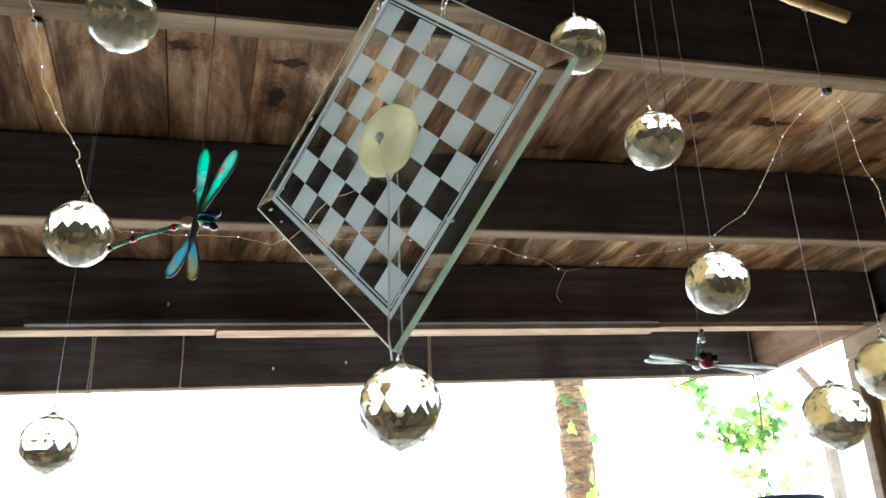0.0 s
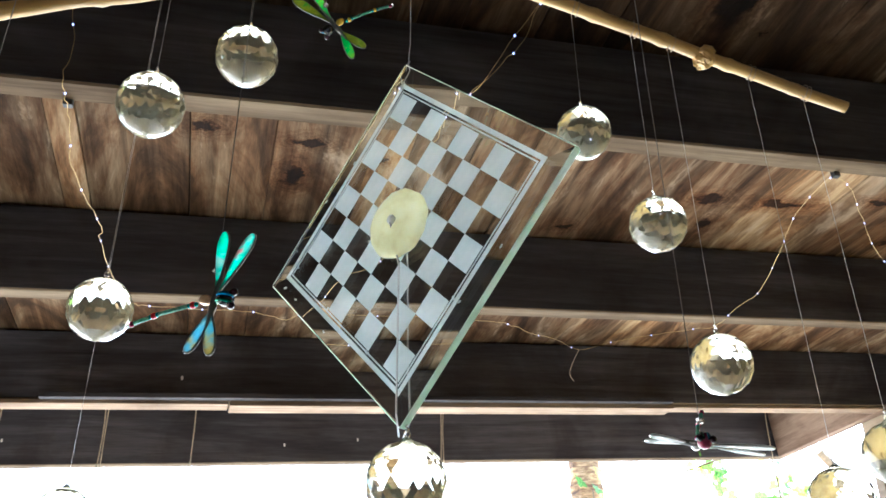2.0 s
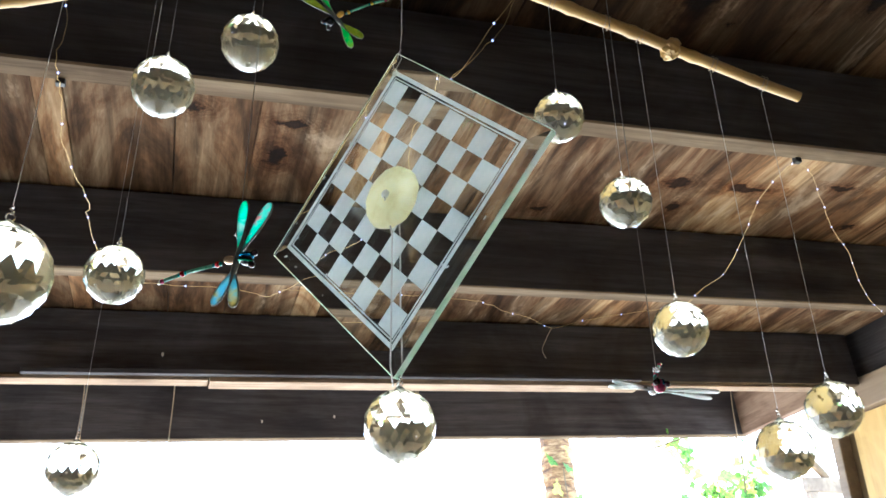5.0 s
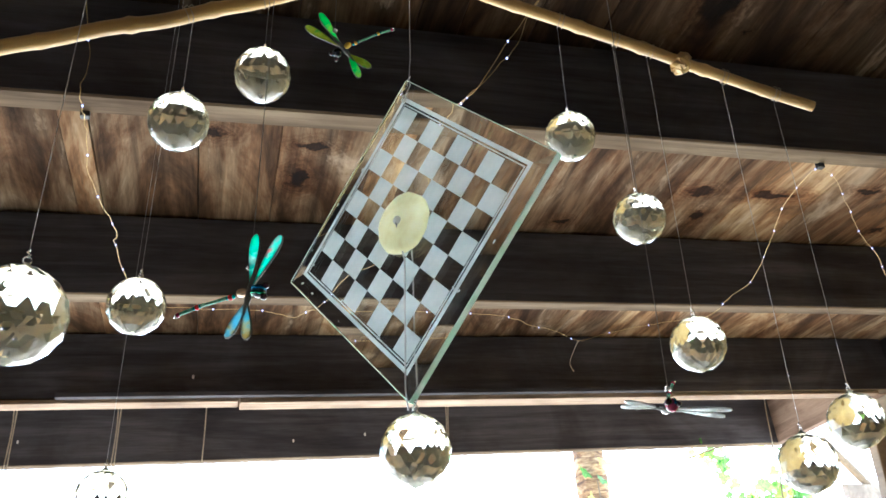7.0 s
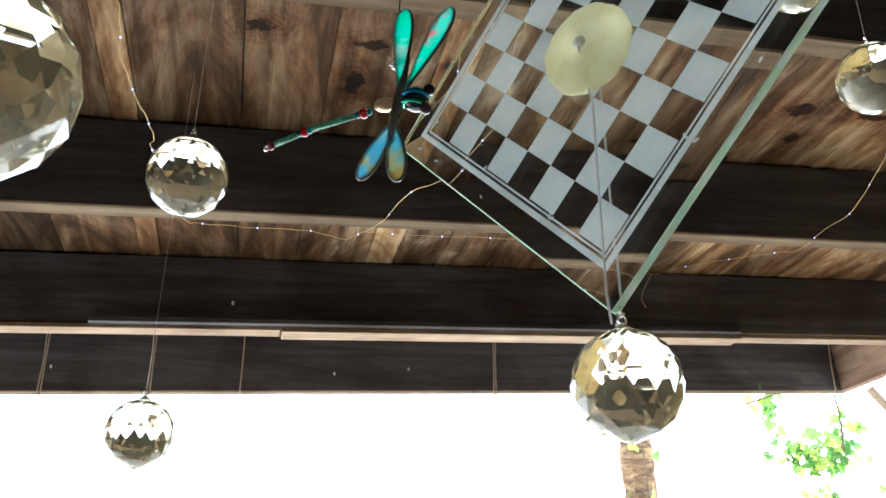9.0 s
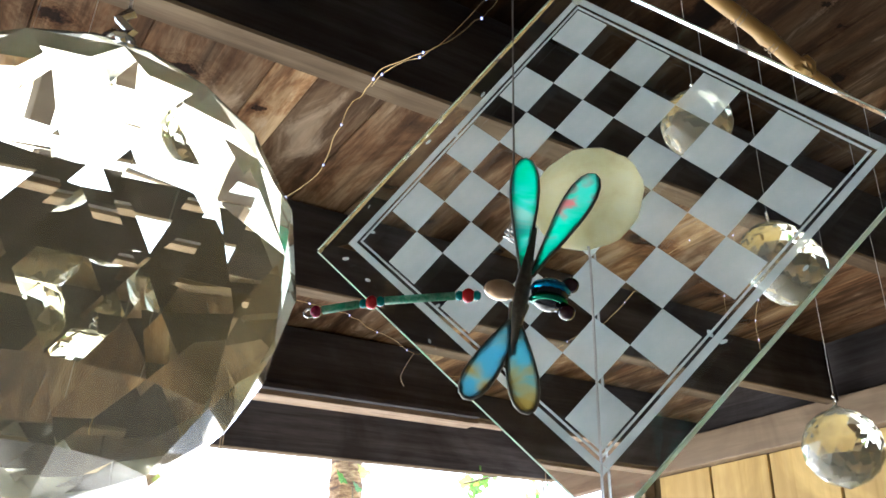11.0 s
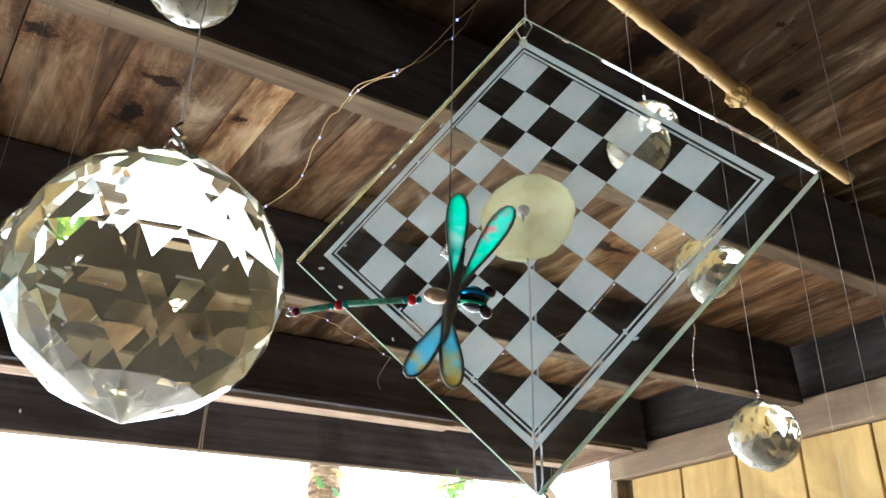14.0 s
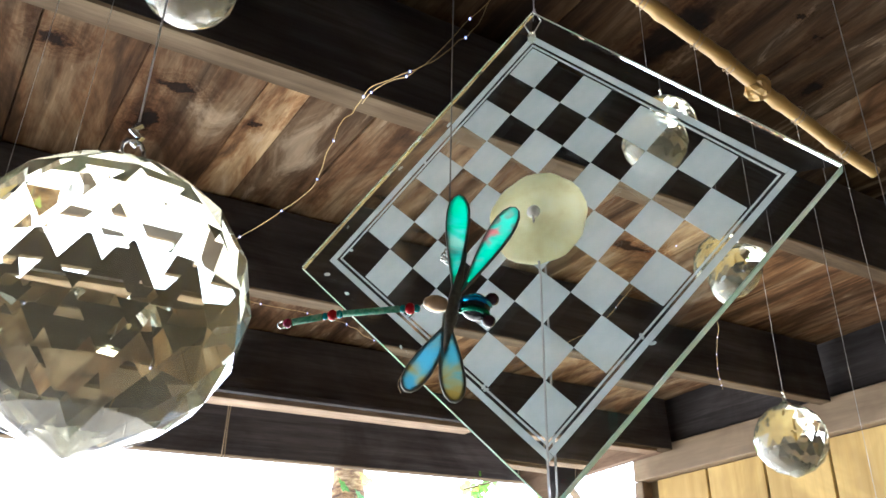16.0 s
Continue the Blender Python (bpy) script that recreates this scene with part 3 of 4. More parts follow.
def dragonfly(place, wing_mats, bead, accent, abdomen, label, line_top, m_turn, hook_at=Vector((-0.0035, 0.0012, 0.0135)), rim=None, sag=Vector((0, 0, -1))):
    """Body along x with the head at +x, wings up and down in the xz plane."""
    thing = empty("dragonfly_ornament", Matrix.Translation(place) @ m_turn, label, "dragonfly ornament", "glass dragonflies")
    wings = [(-0.0005, 0.004, 7, 0.0265, 0.0072), (0.0012, 0.004, -21, 0.0265, 0.0072), (-0.0016, -0.002, 196, 0.0215, 0.0070), (0.0012, -0.002, 157, 0.0215, 0.0070)]
    for k, (x, z, deg, length, width) in enumerate(wings):
        turn = Matrix.Translation((x, 0, z)) @ Matrix.Rotation(radians(-deg), 4, "Y")
        out = teardrop(length, width)
        bm = bmesh.new()
        front = [bm.verts.new((a, -0.0006, b)) for a, b in out]
        rear = [bm.verts.new((a, 0.0006, b)) for a, b in out]
        bm.faces.new(front)
        bm.faces.new(rear[::-1])
        for j in range(len(out)):
            i2 = (j + 1) % len(out)
            bm.faces.new((front[j], rear[j], rear[i2], front[i2]))
        bmesh.ops.recalc_face_normals(bm, faces=bm.faces)
        bm.transform(turn)
        w = part("wing", bm, wing_mats[k], thing, "iridescent glass wing")
        bm = tube([(a, 0, b) for a, b in out + out[:1]], 0.00048, 6, False)
        bm.transform(turn)
        part("solder_rim", bm, rim or LEAD, w, "solder rim", True)
    part("spine", tube([(0.0004, 0, 0.0145), (0.0002, 0, 0.009), (0, 0, 0.003), (-0.0002, 0, -0.003), (0.0, 0, -0.0125)], [0.0005, 0.0009, 0.0015, 0.0015, 0.0006], 8), LEAD, thing, "dark soldered spine", True)
    part("thorax_bead", ball(0.0036, (0.0052, -0.0004, 0.0006), (1, 1, 0.92), 14, 10), bead, thing, "dark bead with an iridescent blue sheen", True)
    part("green_stripe", tube([(0.0052 + 0.0031 * math.cos(a), -0.0004 - 0.0031 * math.sin(a), -0.0010) for a in [math.pi * k / 10 for k in range(11)]], 0.0008, 6), GREENFOIL, thing, "iridescent green stripe", True)
    part("stripe", tube([(0.0052 + 0.0030 * math.cos(a), -0.0004 - 0.0030 * math.sin(a), 0.0014) for a in [math.pi * k / 10 for k in range(11)]], 0.0010, 6), SHEEN, thing, "iridescent blue stripe", True)
    for z in (0.0030, -0.0026):
        part("eye_bead", ball(0.0017, (0.0088, -0.0008, z), (1, 1, 0.9), 10, 8), EYE, thing, "small dark plum bead eye", True)
    part("abdomen_bead", ball(0.0021, (-0.0042, 0, 0.0002), (1.55, 1, 1), 12, 8), abdomen, thing, "pale gold oval bead", True)
    xs = [(-0.0084, "spacer", TEAL, 0.0010), (-0.0100, "accent", accent, 0.00145), (-0.0117, "spacer", TEAL, 0.0010), ("tube", 0.0124, 0.0255), (-0.0263, "spacer", TEAL, 0.0010), (-0.0279, "accent", accent, 0.00135), (-0.0295, "spacer", TEAL, 0.0009), ("tube", 0.0302, 0.0368), (-0.0380, "accent", PLUM, 0.0012)]

    def droop(s):
        return Vector((-s, 0, 0)) + sag * (0.0006 + 0.10 * s + 4.0 * s * s)
    for item in xs:
        if item[0] == "tube":
            a, b = droop(item[1]), droop(item[2])
            part("tail_tube", tube([a, (a + b) / 2, b], 0.00085, 8), TAIL, thing, "green glass tube bead", True)
        else:
            s, kind_, mat, r = item
            part("tail_bead", ball(r, droop(-s), (0.9, 1, 1), 10, 7), mat, thing, "", True)
    part("end_loop", tube([droop(0.0392) + Vector((0.0009 * math.cos(a), 0, 0.0009 * math.sin(a))) for a in [2 * math.pi * k / 8 for k in range(9)]], 0.0003, 5), STEEL, thing)
    hook = []
    for k in range(40):
        a = 2 * math.pi * k / 9
        q = 0.0014 + 0.0006 * math.sin(k * 1.7)
        hook.append(hook_at + Vector((q * math.cos(a), 0.0009 * math.sin(k * 0.9), q * math.sin(a) * 0.9)))
    part("hook", tube(hook, 0.00026, 5), STEEL, thing, "small bright tangled wire hook")
    inv = thing.matrix_basis.inverted()
    tip = hook_at
    part("hook_wire", tube([hook_at, hook_at * 0.6 + Vector((0.0004, 0, 0)), (-0.0010, 0, 0)], 0.00024, 5), STEEL, thing, "thin bent wire down to the body")
    start = thing.matrix_basis @ tip
    part("thread", tube([tip, inv @ Vector((start.x, start.y, (start.z + line_top) / 2)), inv @ Vector((start.x, start.y, line_top))], 0.00022, 5), THREAD, thing, "thin dark hanging thread")
    return thing


def iridescent(name, a, b, c, clear=0.25):
    m, tree, bsdf = material(name)
    v = coords(tree, (60, 60, 110), (0, 0.5, 0)).outputs["Vector"]
    n = noise_tex(tree, v, 1.6, 2, 0.5, 1.2)
    r = ramp(tree, n.outputs["Fac"], [(0.36, a), (0.5, b), (0.64, c)])
    tree.links.new(r.outputs["Color"], bsdf.inputs["Base Color"])
    bsdf.inputs["Roughness"].default_value = 0.12
    bsdf.inputs["Coat Weight"].default_value = 0.6
    tr = tree.nodes.new("ShaderNodeBsdfTranslucent")
    tp = tree.nodes.new("ShaderNodeBsdfTransparent")
    tree.links.new(r.outputs["Color"], tr.inputs["Color"])
    tree.links.new(r.outputs["Color"], tp.inputs["Color"])
    m1, m2 = tree.nodes.new("ShaderNodeMixShader"), tree.nodes.new("ShaderNodeMixShader")
    m1.inputs[0].default_value = 0.75
    m2.inputs[0].default_value = clear
    tree.links.new(bsdf.outputs[0], m1.inputs[1])
    tree.links.new(tr.outputs[0], m1.inputs[2])
    tree.links.new(m1.outputs[0], m2.inputs[1])
    tree.links.new(tp.outputs[0], m2.inputs[2])
    tree.links.new(m2.outputs[0], tree.nodes["Material Output"].inputs["Surface"])
    return m


WING_A = iridescent("green turquoise glass", (0.16, 0.88, 0.56), (0.26, 0.90, 0.84), (0.70, 0.90, 0.84))
WING_B = iridescent("turquoise rose glass", (0.18, 0.88, 0.70), (0.30, 0.90, 0.82), (0.94, 0.42, 0.44))
WING_C = iridescent("blue grey glass", (0.25, 0.55, 0.66), (0.46, 0.52, 0.42), (0.52, 0.44, 0.20), 0.4)
WING_D = iridescent("blue amber glass", (0.26, 0.58, 0.74), (0.48, 0.55, 0.48), (0.60, 0.45, 0.18), 0.4)
WING_E = iridescent("leaf green glass", (0.10, 0.62, 0.18), (0.16, 0.70, 0.26), (0.42, 0.66, 0.12))
WING_G = iridescent("olive glass", (0.30, 0.36, 0.05), (0.42, 0.44, 0.08), (0.16, 0.42, 0.10))
WING_F = iridescent("clear pale glass", (0.90, 0.95, 0.93), (0.93, 0.95, 0.94), (0.78, 0.92, 0.90), 0.3)
BEAD = plain("black lustre bead", (0.012, 0.014, 0.02), 0.08)
SHEEN = plain("blue foil", (0.02, 0.28, 0.65), 0.15, 0.85, 0.4, 500)
GREENFOIL = plain("green foil", (0.01, 0.20, 0.12), 0.15, 0.85, 0.4, 500)
EYE = plain("plum bead", (0.035, 0.012, 0.02), 0.1)
RED = plain("red bead", (0.55, 0.012, 0.02), 0.12)
YELLOW = plain("amber bead", (0.70, 0.45, 0.04), 0.12)
PLUM = plain("maroon bead", (0.30, 0.02, 0.07), 0.15)
TEAL = plain("teal seed bead", (0.01, 0.26, 0.28), 0.12)
TAIL = see_through("green glass bugle", (0.10, 0.36, 0.25), (0.24, 0.50, 0.38), 900, 0.4, 0.1)
GOLD = plain("pale gold pearl", (0.72, 0.52, 0.34), 0.2, 0.55, 0.15, 300)
SMOKE = plain("clear smoky bead", (0.35, 0.34, 0.32), 0.1)
# Paler than the dark solder: the sky's reflection put into its grey.
SKY_SOLDER = plain("solder with sky shine", (0.62, 0.64, 0.64), 0.3, 0.85, 0.2, 900)
THREAD = plain("dark thread", (0.14, 0.13, 0.12), 0.7)

dragonfly((-0.334, 0.160, 1.602), (WING_A, WING_B, WING_C, WING_D), BEAD, RED, GOLD, "turquoise glass dragonfly with blue head and red beads, wings upright", ceil_z(-0.334, 0.160), Matrix.Rotation(radians(-36), 4, "Z") @ Matrix.Rotation(radians(9), 4, "Y"))
head = Vector((-0.20, -0.97, -0.08)).normalized()
span = Vector((0.978, -0.17, -0.121))
span = (span - head * span.dot(head)).normalized()
facing = Matrix((head, span.cross(head), span)).transposed().to_4x4()
dragonfly((-0.130, 0.158, 1.557), (WING_F, WING_F, WING_F, WING_F), PLUM, PLUM, SMOKE, "pale glass dragonfly with spread wings and a plum head", ceil_z(-0.130, 0.158), facing @ Matrix.Scale(0.97, 4), Vector((-0.001, -0.0105, 0.0005)), SKY_SOLDER, Vector((0, -2.4, 1.4)))
dragonfly((-0.291, 0.190, 1.781), (WING_E, WING_G, WING_E, WING_G), BEAD, YELLOW, YELLOW, "leaf green glass dragonfly with amber beads, high on its thread", ceil_z(-0.291, 0.190), Matrix.Rotation(radians(160), 4, "Z") @ Matrix.Rotation(radians(42), 4, "Y") @ Matrix.Rotation(radians(-30), 4, "X") @ Matrix.Scale(0.84, 4))


# ---- fairy lights along the rafters ----
bm = bmesh.new()
bmesh.ops.create_icosphere(bm, subdivisions=2, radius=0.0014)
for v in bm.verts:
    v.co.z *= 1.4
lamp_me = bpy.data.meshes.new("lamp_bead")
bm.to_mesh(lamp_me)
bm.free()
lamp_me.materials.append(LED)
for p in lamp_me.polygons:
    p.use_smooth = True


def fairy(pts, gap, start, label):
    line = spline([roofed(*p) for p in pts], 8)
    for k, p in enumerate(line):
        p.x += 0.003 * noise.noise(Vector((k * 0.31, pts[0][0] * 9, 0)))
        p.z += 0.003 * noise.noise(Vector((k * 0.31, pts[0][0] * 9, 7)))
    thing = empty("string_light", line[0], label, "string light", "fairy lights")
    part("wire", tube([p - line[0] for p in line], 0.0005, 5), COPPER, thing, "thin brass coloured wire", True)
    run = start
    for a, b in zip(line, line[1:]):
        seg = (b - a).length
        while run <= seg:
            shared("lamp_bead", lamp_me, thing, Matrix.Translation(a + (b - a) * (run / seg) - line[0]))
            run += gap
        run -= seg
    return thing


fairy([(-0.52, 0.66, 2.36), (-0.512, 0.72, 2.293), (-0.508, 0.742, 2.236), (-0.516, 0.748, 2.205), (-0.515, 0.775, 2.192), (-0.514, 0.80, 2.191), (-0.514, 0.83, 2.185), (-0.517, 0.90, 2.169), (-0.505, 1.0, 2.171), (-0.494, 1.1, 2.184), (-0.501, 1.14, 2.189), (-0.496, 1.25, 2.193), (-0.48, 1.35, 2.196), (-0.459, 1.41, 2.196),
       (-0.44, 1.41, 2.195), (-0.345, 1.42, 2.195), (-0.249, 1.42, 2.195), (-0.205, 1.42, 2.186), (-0.169, 1.41, 2.176), (-0.12, 1.34, 2.179), (-0.091, 1.22, 2.174), (-0.05, 1.15, 2.166), (-0.02, 1.06, 2.169), (0.002, 0.96, 2.178), (-0.02, 0.86, 2.178), (-0.026, 0.82, 2.187), (-0.022, 0.78, 2.19), (-0.033, 0.72, 2.179), (-0.011, 0.64, 2.165), (0.03, 0.6, 2.22), (0.09, 0.57, 2.30), (0.13, 0.56, 2.37)], 0.098, 0.02, "lit fairy light string on thin brass wire between rafters")
fairy([(0.15, 0.55, 2.37), (0.075, 0.6, 2.285), (0.045, 0.61, 2.22), (0.015, 0.61, 2.185), (-0.03, 0.63, 2.14), (-0.03, 0.70, 2.17), (-0.02, 0.77, 2.192)], 0.098, 0.03, "lit fairy light string doubling back over a rafter")
fairy([(0.658, 0.80, 2.196), (0.679, 0.86, 2.215), (0.731, 1.0, 2.236), (0.785, 1.12, 2.235), (0.825, 1.26, 2.215), (0.813, 1.34, 2.208), (0.803, 1.41, 2.196), (0.749, 1.45, 2.200), (0.66, 1.48, 2.195), (0.572, 1.5, 2.184), (0.503, 1.52, 2.173), (0.44, 1.5, 2.188), (0.378, 1.48, 2.191), (0.32, 1.45, 2.196), (0.269, 1.43, 2.195), (0.15, 1.42, 2.195), (0.0, 1.42, 2.194), (-0.15, 1.415, 2.193)], 0.098, 0.02, "lit fairy light string drooping behind a rafter")
fairy([(0.658, 0.80, 2.196), (0.711, 0.83, 2.193), (0.808, 0.92, 2.203), (0.916, 1.02, 2.203), (1.023, 1.1, 2.195), (1.086, 1.16, 2.187), (1.226, 1.28, 2.178), (1.4, 1.41, 2.195)], 0.098, 0.04, "lit fairy light string hanging between two rafters")
for x in (-0.514, 0.658):
    c = part("staple", box((x - 0.006, 0.794, 2.192), (x + 0.006, 0.804, 2.204), 0.001), BLACK)
    c.matrix_basis = ROOF
    tagged(c, "small black cable clip on a rafter", "clip", "cable clips")
dangle = part("loose_wire", tube(spline([roofed(0.503, 1.52, 2.173), roofed(0.49, 1.53, 2.15), roofed(0.475, 1.53, 2.12), roofed(0.482, 1.53, 2.10)], 4), 0.0008, 5), TWINE)
tagged(dangle, "loose twine end dangling from the fairy lights", "twine")

# twine hanging on the outer rafter
for x, two in ((-0.906, 1), (-0.605, 1), (-0.34, 0), (0.47, 1), (1.755, 0)):
    bm = bmesh.new()
    for s in ((-0.004, 0.005) if two else (0.0,)):
        add_tube(bm, spline([(x + s, 2.562, 2.372), (x + s * 0.6 - 0.003, 2.572, 2.30), (x + s - 0.01, 2.575, 2.185)], 4), 0.0022, 5)
    t_ = part("twine", bm, TWINE)
    t_.matrix_basis = ROOF
    tagged(t_, "old grey twine hanging down the outer rafter", "twine", "twine strands")


# ---- garden beyond the porch ----
def leaf_mesh(name, mat):
    """A lobed ivy leaf, slightly folded."""
    bm = bmesh.new()
    rim = [(0, -0.1), (0.34, -0.22), (0.46, 0.1), (0.26, 0.28), (0.3, 0.56), (0.1, 0.62), (0, 1.0), (-0.1, 0.62), (-0.3, 0.56), (-0.26, 0.28), (-0.46, 0.1), (-0.34, -0.22)]
    c = bm.verts.new((0, 0.25, 0.05))
    vs = [bm.verts.new((x, yy, 0.12 * abs(x) - 0.08 * yy * yy)) for x, yy in rim]
    for k in range(len(vs)):
        bm.faces.new((c, vs[k], vs[(k + 1) % len(vs)]))
    me = bpy.data.meshes.new(name)
    bm.to_mesh(me)
    bm.free()
    me.materials.append(mat)
    return me


LEAF_T = see_through("sunlit ivy leaf", (0.04, 0.12, 0.015), (0.15, 0.28, 0.05), 14, 0.5, 0.4)
LEAF_Y = see_through("sunlit young leaf", (0.28, 0.36, 0.05), (0.45, 0.50, 0.10), 14, 0.5, 0.4)
leaf_a, leaf_b = leaf_mesh("leaf", LEAF_T), leaf_mesh("leaf", LEAF_Y)


def vine(name, stems, count, spread, size, label, young=0.3, where="garden vine"):
    """Stems with leaves scattered along them."""
    base = Vector(stems[0][0])
    thing = empty(name, base, label, "vine", where)
    bm = bmesh.new()
    for st in stems:
        add_tube(bm, [Vector(p) - base for p in spline(st, 5)], 0.004, 5)
    part("stem", bm, STEM, thing, "thin woody stem")
    for k in range(count):
        st = [Vector(p) for p in spline(random.choice(stems), 5)]
        p = random.choice(st) + Vector([random.gauss(0, spread) for _ in range(3)])
        s = size * random.uniform(0.6, 1.25)
        m = Matrix.LocRotScale(p - base, Euler((random.uniform(0.9, 2.2), random.uniform(-0.7, 0.7), random.uniform(-1.2, 1.2))), (s, s, s))
        shared("leaf", leaf_b if random.random() < young else leaf_a, thing, m)
    return thing


def palm(x, y):
    thing = empty("palm_tree", (x, y, -0.06), "tall palm with a rough brown ringed trunk", "palm tree")
    bm = bmesh.new()
    n = 150
    pts = [(0.16 - 0.05 * k / n + 0.03 * math.sin(k * 0.05), 0, 6.2 * k / n) for k in range(n + 1)]
    radii = [0.088 + (0.007 if k % 2 else 0) + random.uniform(-0.006, 0.006) for k in range(n + 1)]
    add_tube(bm, pts, radii, 16)
    for v in bm.verts:
        v.co += 0.012 * noise.noise_vector(v.co * 14)
    part("trunk", bm, BARK, thing, "rough fibrous brown palm trunk")
    for k in range(16):
        a = 2 * math.pi * k / 16 + random.uniform(-0.2, 0.2)
        up = random.uniform(-0.1, 0.9)
        rib = [Vector((0.11 + math.cos(a) * 1.8 * u, math.sin(a) * 1.8 * u, 6.15 + up * 1.2 * u - 1.1 * u * u)) for u in [j / 9 for j in range(10)]]
        bm = tube(rib, [0.02 - 0.0018 * j for j in range(10)], 5)
        for j in range(1, 10):
            for s in (-1, 1):
                side = Vector((-math.sin(a), math.cos(a), 0)) * s
                for q in (0, 0.5):
                    p = rib[j] - (rib[j] - rib[j - 1]) * q
                    tip = p + side * 0.45 + Vector((math.cos(a) * 0.25, math.sin(a) * 0.25, -0.2))
                    wv = Vector((math.cos(a), math.sin(a), 0)) * 0.02
                    bm.faces.new([bm.verts.new(c) for c in (p - wv, p + wv, tip)])
        part("frond", bm, LEAF_T, thing)
    return thing


def bark():
    m, tree, bsdf = material("palm bark")
    v = coords(tree, (6, 6, 22)).outputs["Vector"]
    n = noise_tex(tree, v, 1.3, 8, 0.7, 1.0)
    r = ramp(tree, n.outputs["Fac"], [(0.34, (0.06, 0.03, 0.015)), (0.48, (0.22, 0.115, 0.045)), (0.62, (0.46, 0.29, 0.13))])
    tree.links.new(r.outputs["Color"], bsdf.inputs["Base Color"])
    bsdf.inputs["Roughness"].default_value = 0.9
    bump(tree, bsdf, n.outputs["Fac"], 0.9, 0.02)
    return m


BARK = bark()
palm(1.62, 4.40)
vine("ivy_on_trunk", [[(1.71, 4.26, 0.5), (1.68, 4.26, 1.6), (1.75, 4.26, 2.1), (1.73, 4.26, 2.5)]], 22, 0.05, 0.07, "yellow-green ivy climbing a palm trunk", 0.6)
STEM_FOOT, FORK, CROWN = (2.90, 4.22, 1.98), (2.83, 4.2, 2.16), (2.75, 4.2, 2.28)
vine("potted_ivy", [[STEM_FOOT, FORK, CROWN, (2.62, 4.2, 2.32), (2.44, 4.2, 2.37), (2.29, 4.2, 2.28)], [CROWN, (2.66, 4.18, 2.38), (2.53, 4.2, 2.46), (2.475, 4.2, 2.60)],
                    [CROWN, (2.90, 4.2, 2.36), (3.03, 4.22, 2.36), (3.13, 4.2, 2.47)], [(2.90, 4.2, 2.36), (2.96, 4.2, 2.48), (3.0, 4.2, 2.63)],
                    [CROWN, (2.84, 4.16, 2.40), (2.72, 4.2, 2.40), (2.60, 4.22, 2.34)], [CROWN, (2.88, 4.2, 2.30), (2.80, 4.2, 2.36), (2.70, 4.2, 2.34)]], 135, 0.036, 0.075, "bright green ivy climbing from a black pot in full sun", 0.3)
vine("yellow_ivy", [[(2.98, 4.24, 1.98), (3.0, 4.24, 2.1), (3.10, 4.24, 2.16), (3.22, 4.24, 2.14)], [(2.85, 4.24, 1.98), (2.79, 4.24, 2.08), (2.72, 4.24, 2.14)]], 34, 0.035, 0.055, "yellow-green young ivy shoots low in the pot", 0.95)
vine("hanging_ivy", [[roofed(1.79, 2.64, 2.40), roofed(1.80, 2.66, 2.28), roofed(1.82, 2.68, 2.14), roofed(1.80, 2.68, 2.0)], [roofed(1.80, 2.66, 2.28), roofed(1.6, 2.66, 2.22), roofed(1.42, 2.66, 2.17)]], 17, 0.03, 0.05, "ivy strand hanging over the outer rafter", 0.15)
# pale screen in a brown frame, with a brace
screen = empty("garden_screen", (4.14, 4.9, -0.06), "pale garden screen in a brown wooden frame", "screen")
part("top_rail", box((-0.26, -0.03, 2.64), (1.4, 0.03, 2.74), 0.004), TANWOOD, screen)
part("side_post", box((-0.25, -0.03, 0.0), (-0.18, 0.03, 2.638), 0.004), TANWOOD, screen)
part("far_post", box((1.33, -0.03, 0.0), (1.4, 0.03, 2.638), 0.004), TANWOOD, screen)
part("panel", box((-0.18, -0.005, 0.1), (1.33, 0.005, 2.638)), plain("pale canvas", (0.78, 0.72, 0.60), 0.9, 0, 0.06, 6), screen, "pale canvas panel")
part("brace", tube([(-0.36, 0.0, 3.06), (-0.06, 0.0, 2.74)], 0.03, 8), STEM, screen, "rough diagonal pole")
part("wire", tube([(-0.62, 0, 2.78), (-0.26, 0, 2.735)], 0.006, 5), STEM, screen)

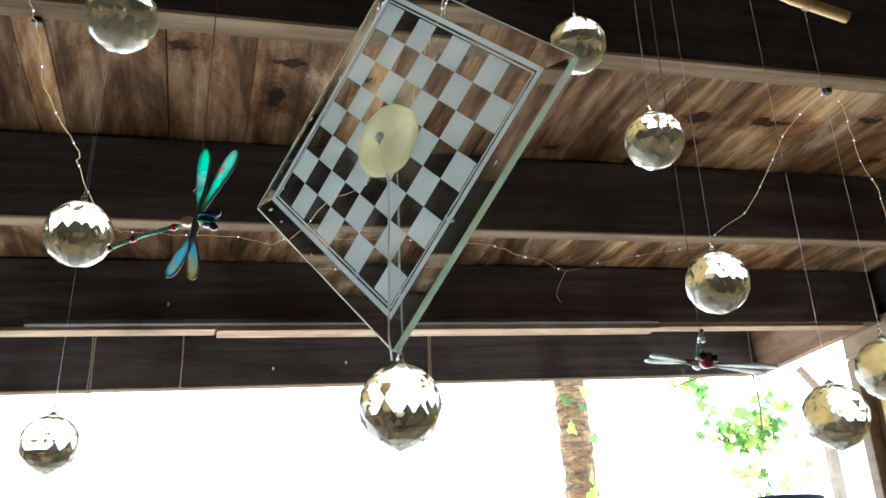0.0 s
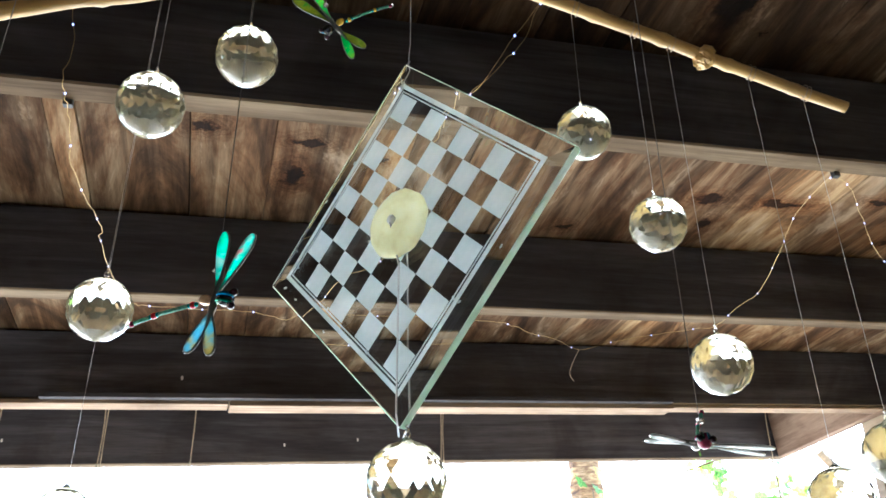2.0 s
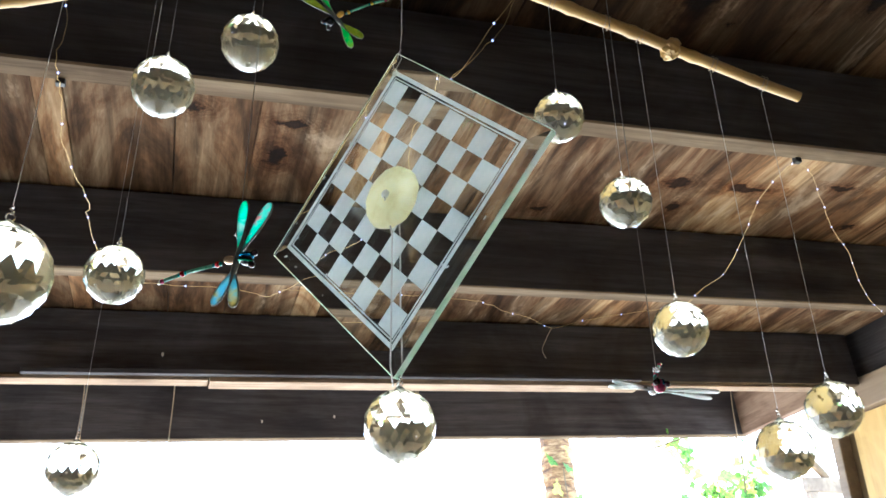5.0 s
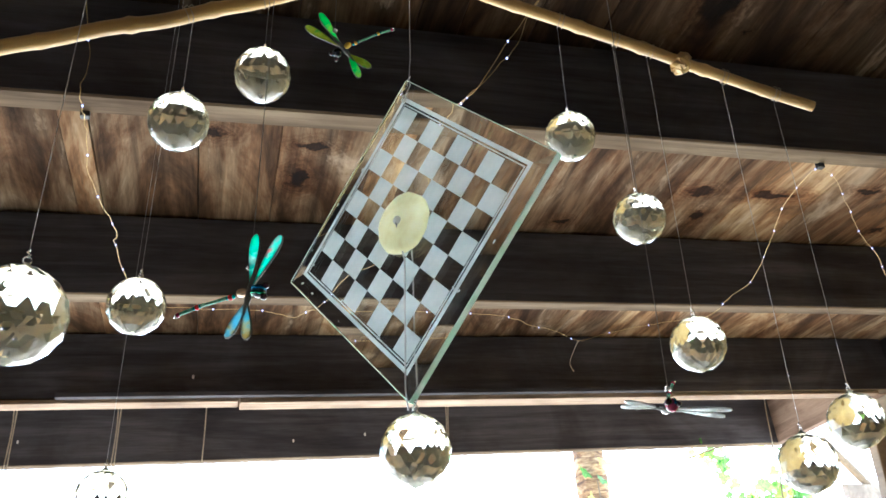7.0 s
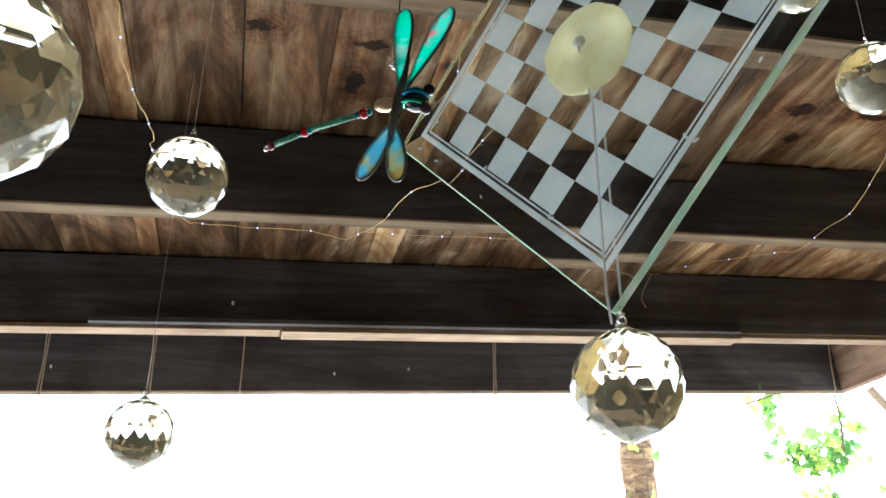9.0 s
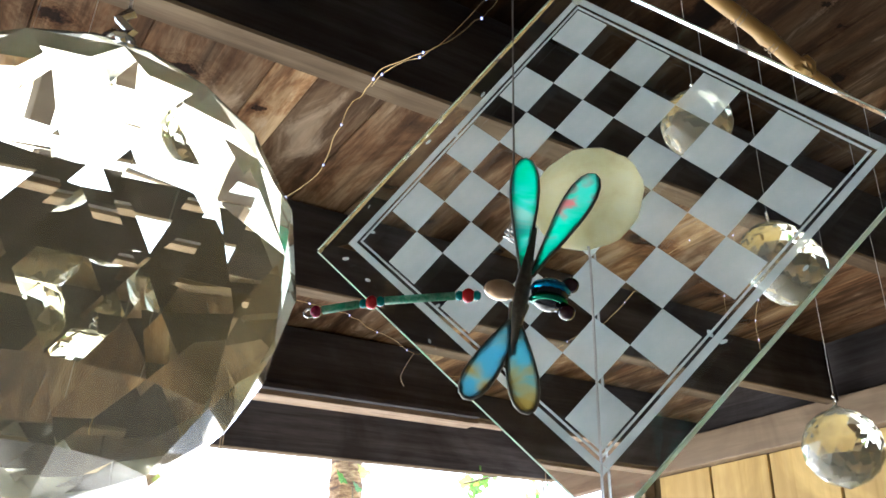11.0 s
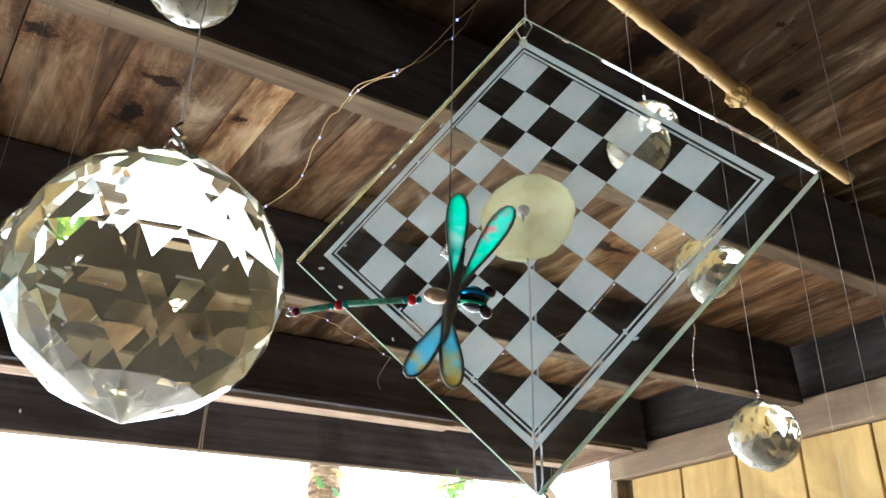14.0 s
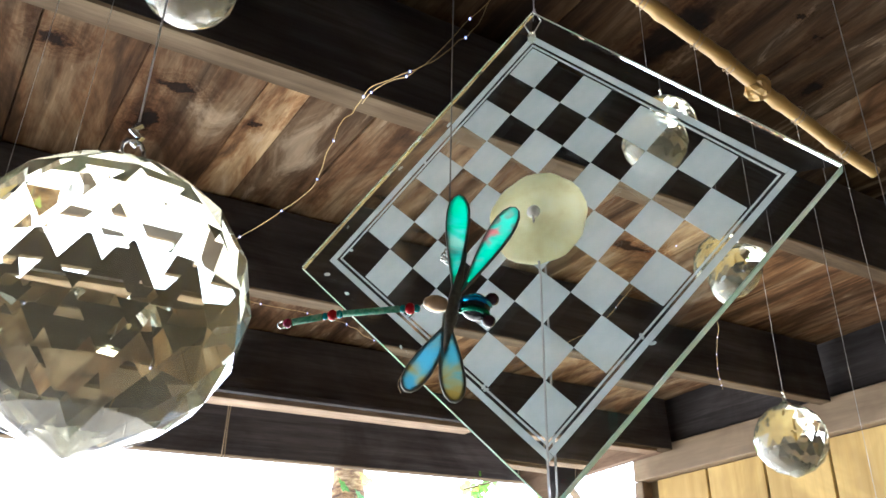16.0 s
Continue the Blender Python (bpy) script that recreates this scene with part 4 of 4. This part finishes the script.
# black plant pot on a wooden stand, behind a low garden fence
POT = Vector((2.95, 4.22, 1.56))
pot = empty("plant_pot", POT, "black plastic plant pot with ivy in full sun", "plant pot")
bm = bmesh.new()
prof = [(0.0, 0.0), (0.155, 0.0), (0.165, 0.02), (0.205, 0.36), (0.222, 0.362), (0.230, 0.378), (0.230, 0.432), (0.224, 0.444), (0.212, 0.444), (0.207, 0.432), (0.203, 0.38), (0.0, 0.38)]
rings = [[bm.verts.new((r * math.cos(2 * math.pi * k / 40), r * math.sin(2 * math.pi * k / 40), z)) for k in range(40)] for r, z in prof[1:-1]]
for a, b in zip(rings, rings[1:]):
    for k in range(40):
        bm.faces.new((a[k], a[(k + 1) % 40], b[(k + 1) % 40], b[k]))
bm.faces.new(rings[0][::-1])
part("body", bm, POTBLACK, pot, "black plastic pot with a rolled rim", True)
bm = bmesh.new()
bmesh.ops.create_circle(bm, cap_ends=True, segments=40, radius=0.2035)
for v in bm.verts:
    v.co.z = 0.392
part("soil", bm, plain("potting soil", (0.05, 0.035, 0.022), 0.95, 0, 0.4, 60), pot, "dark potting soil")
stand = empty("plant_stand", (POT.x, POT.y, -0.06), "plain wooden stand under the plant pot", "stand")
part("top", box((-0.28, -0.24, 1.575), (0.28, 0.24, 1.619), 0.004), TANWOOD, stand)
for x in (-0.24, 0.24):
    for yy in (-0.2, 0.2):
        part("leg", box((x - 0.025, yy - 0.025, 0), (x + 0.025, yy + 0.025, 1.574), 0.003), TANWOOD, stand)
fence = empty("garden_fence", (0.4, 3.9, -0.06), "weathered wooden garden fence with a flat top rail", "fence")
for a, b, dz in ((-2.2, -0.3, 0.0), (-0.298, 1.18, 0.004), (1.182, 1.735, -0.002)):
    part("top_rail", box((a, -0.05, 1.94 + dz), (b, 0.05, 1.985 + dz), 0.005), FENCEWOOD, fence, "grey-brown weathered top rail")
for x in (-2.1, -0.9, 0.3, 1.6):
    part("post", box((x - 0.045, -0.045, 0), (x + 0.045, 0.045, 1.936), 0.004), FENCEWOOD, fence)
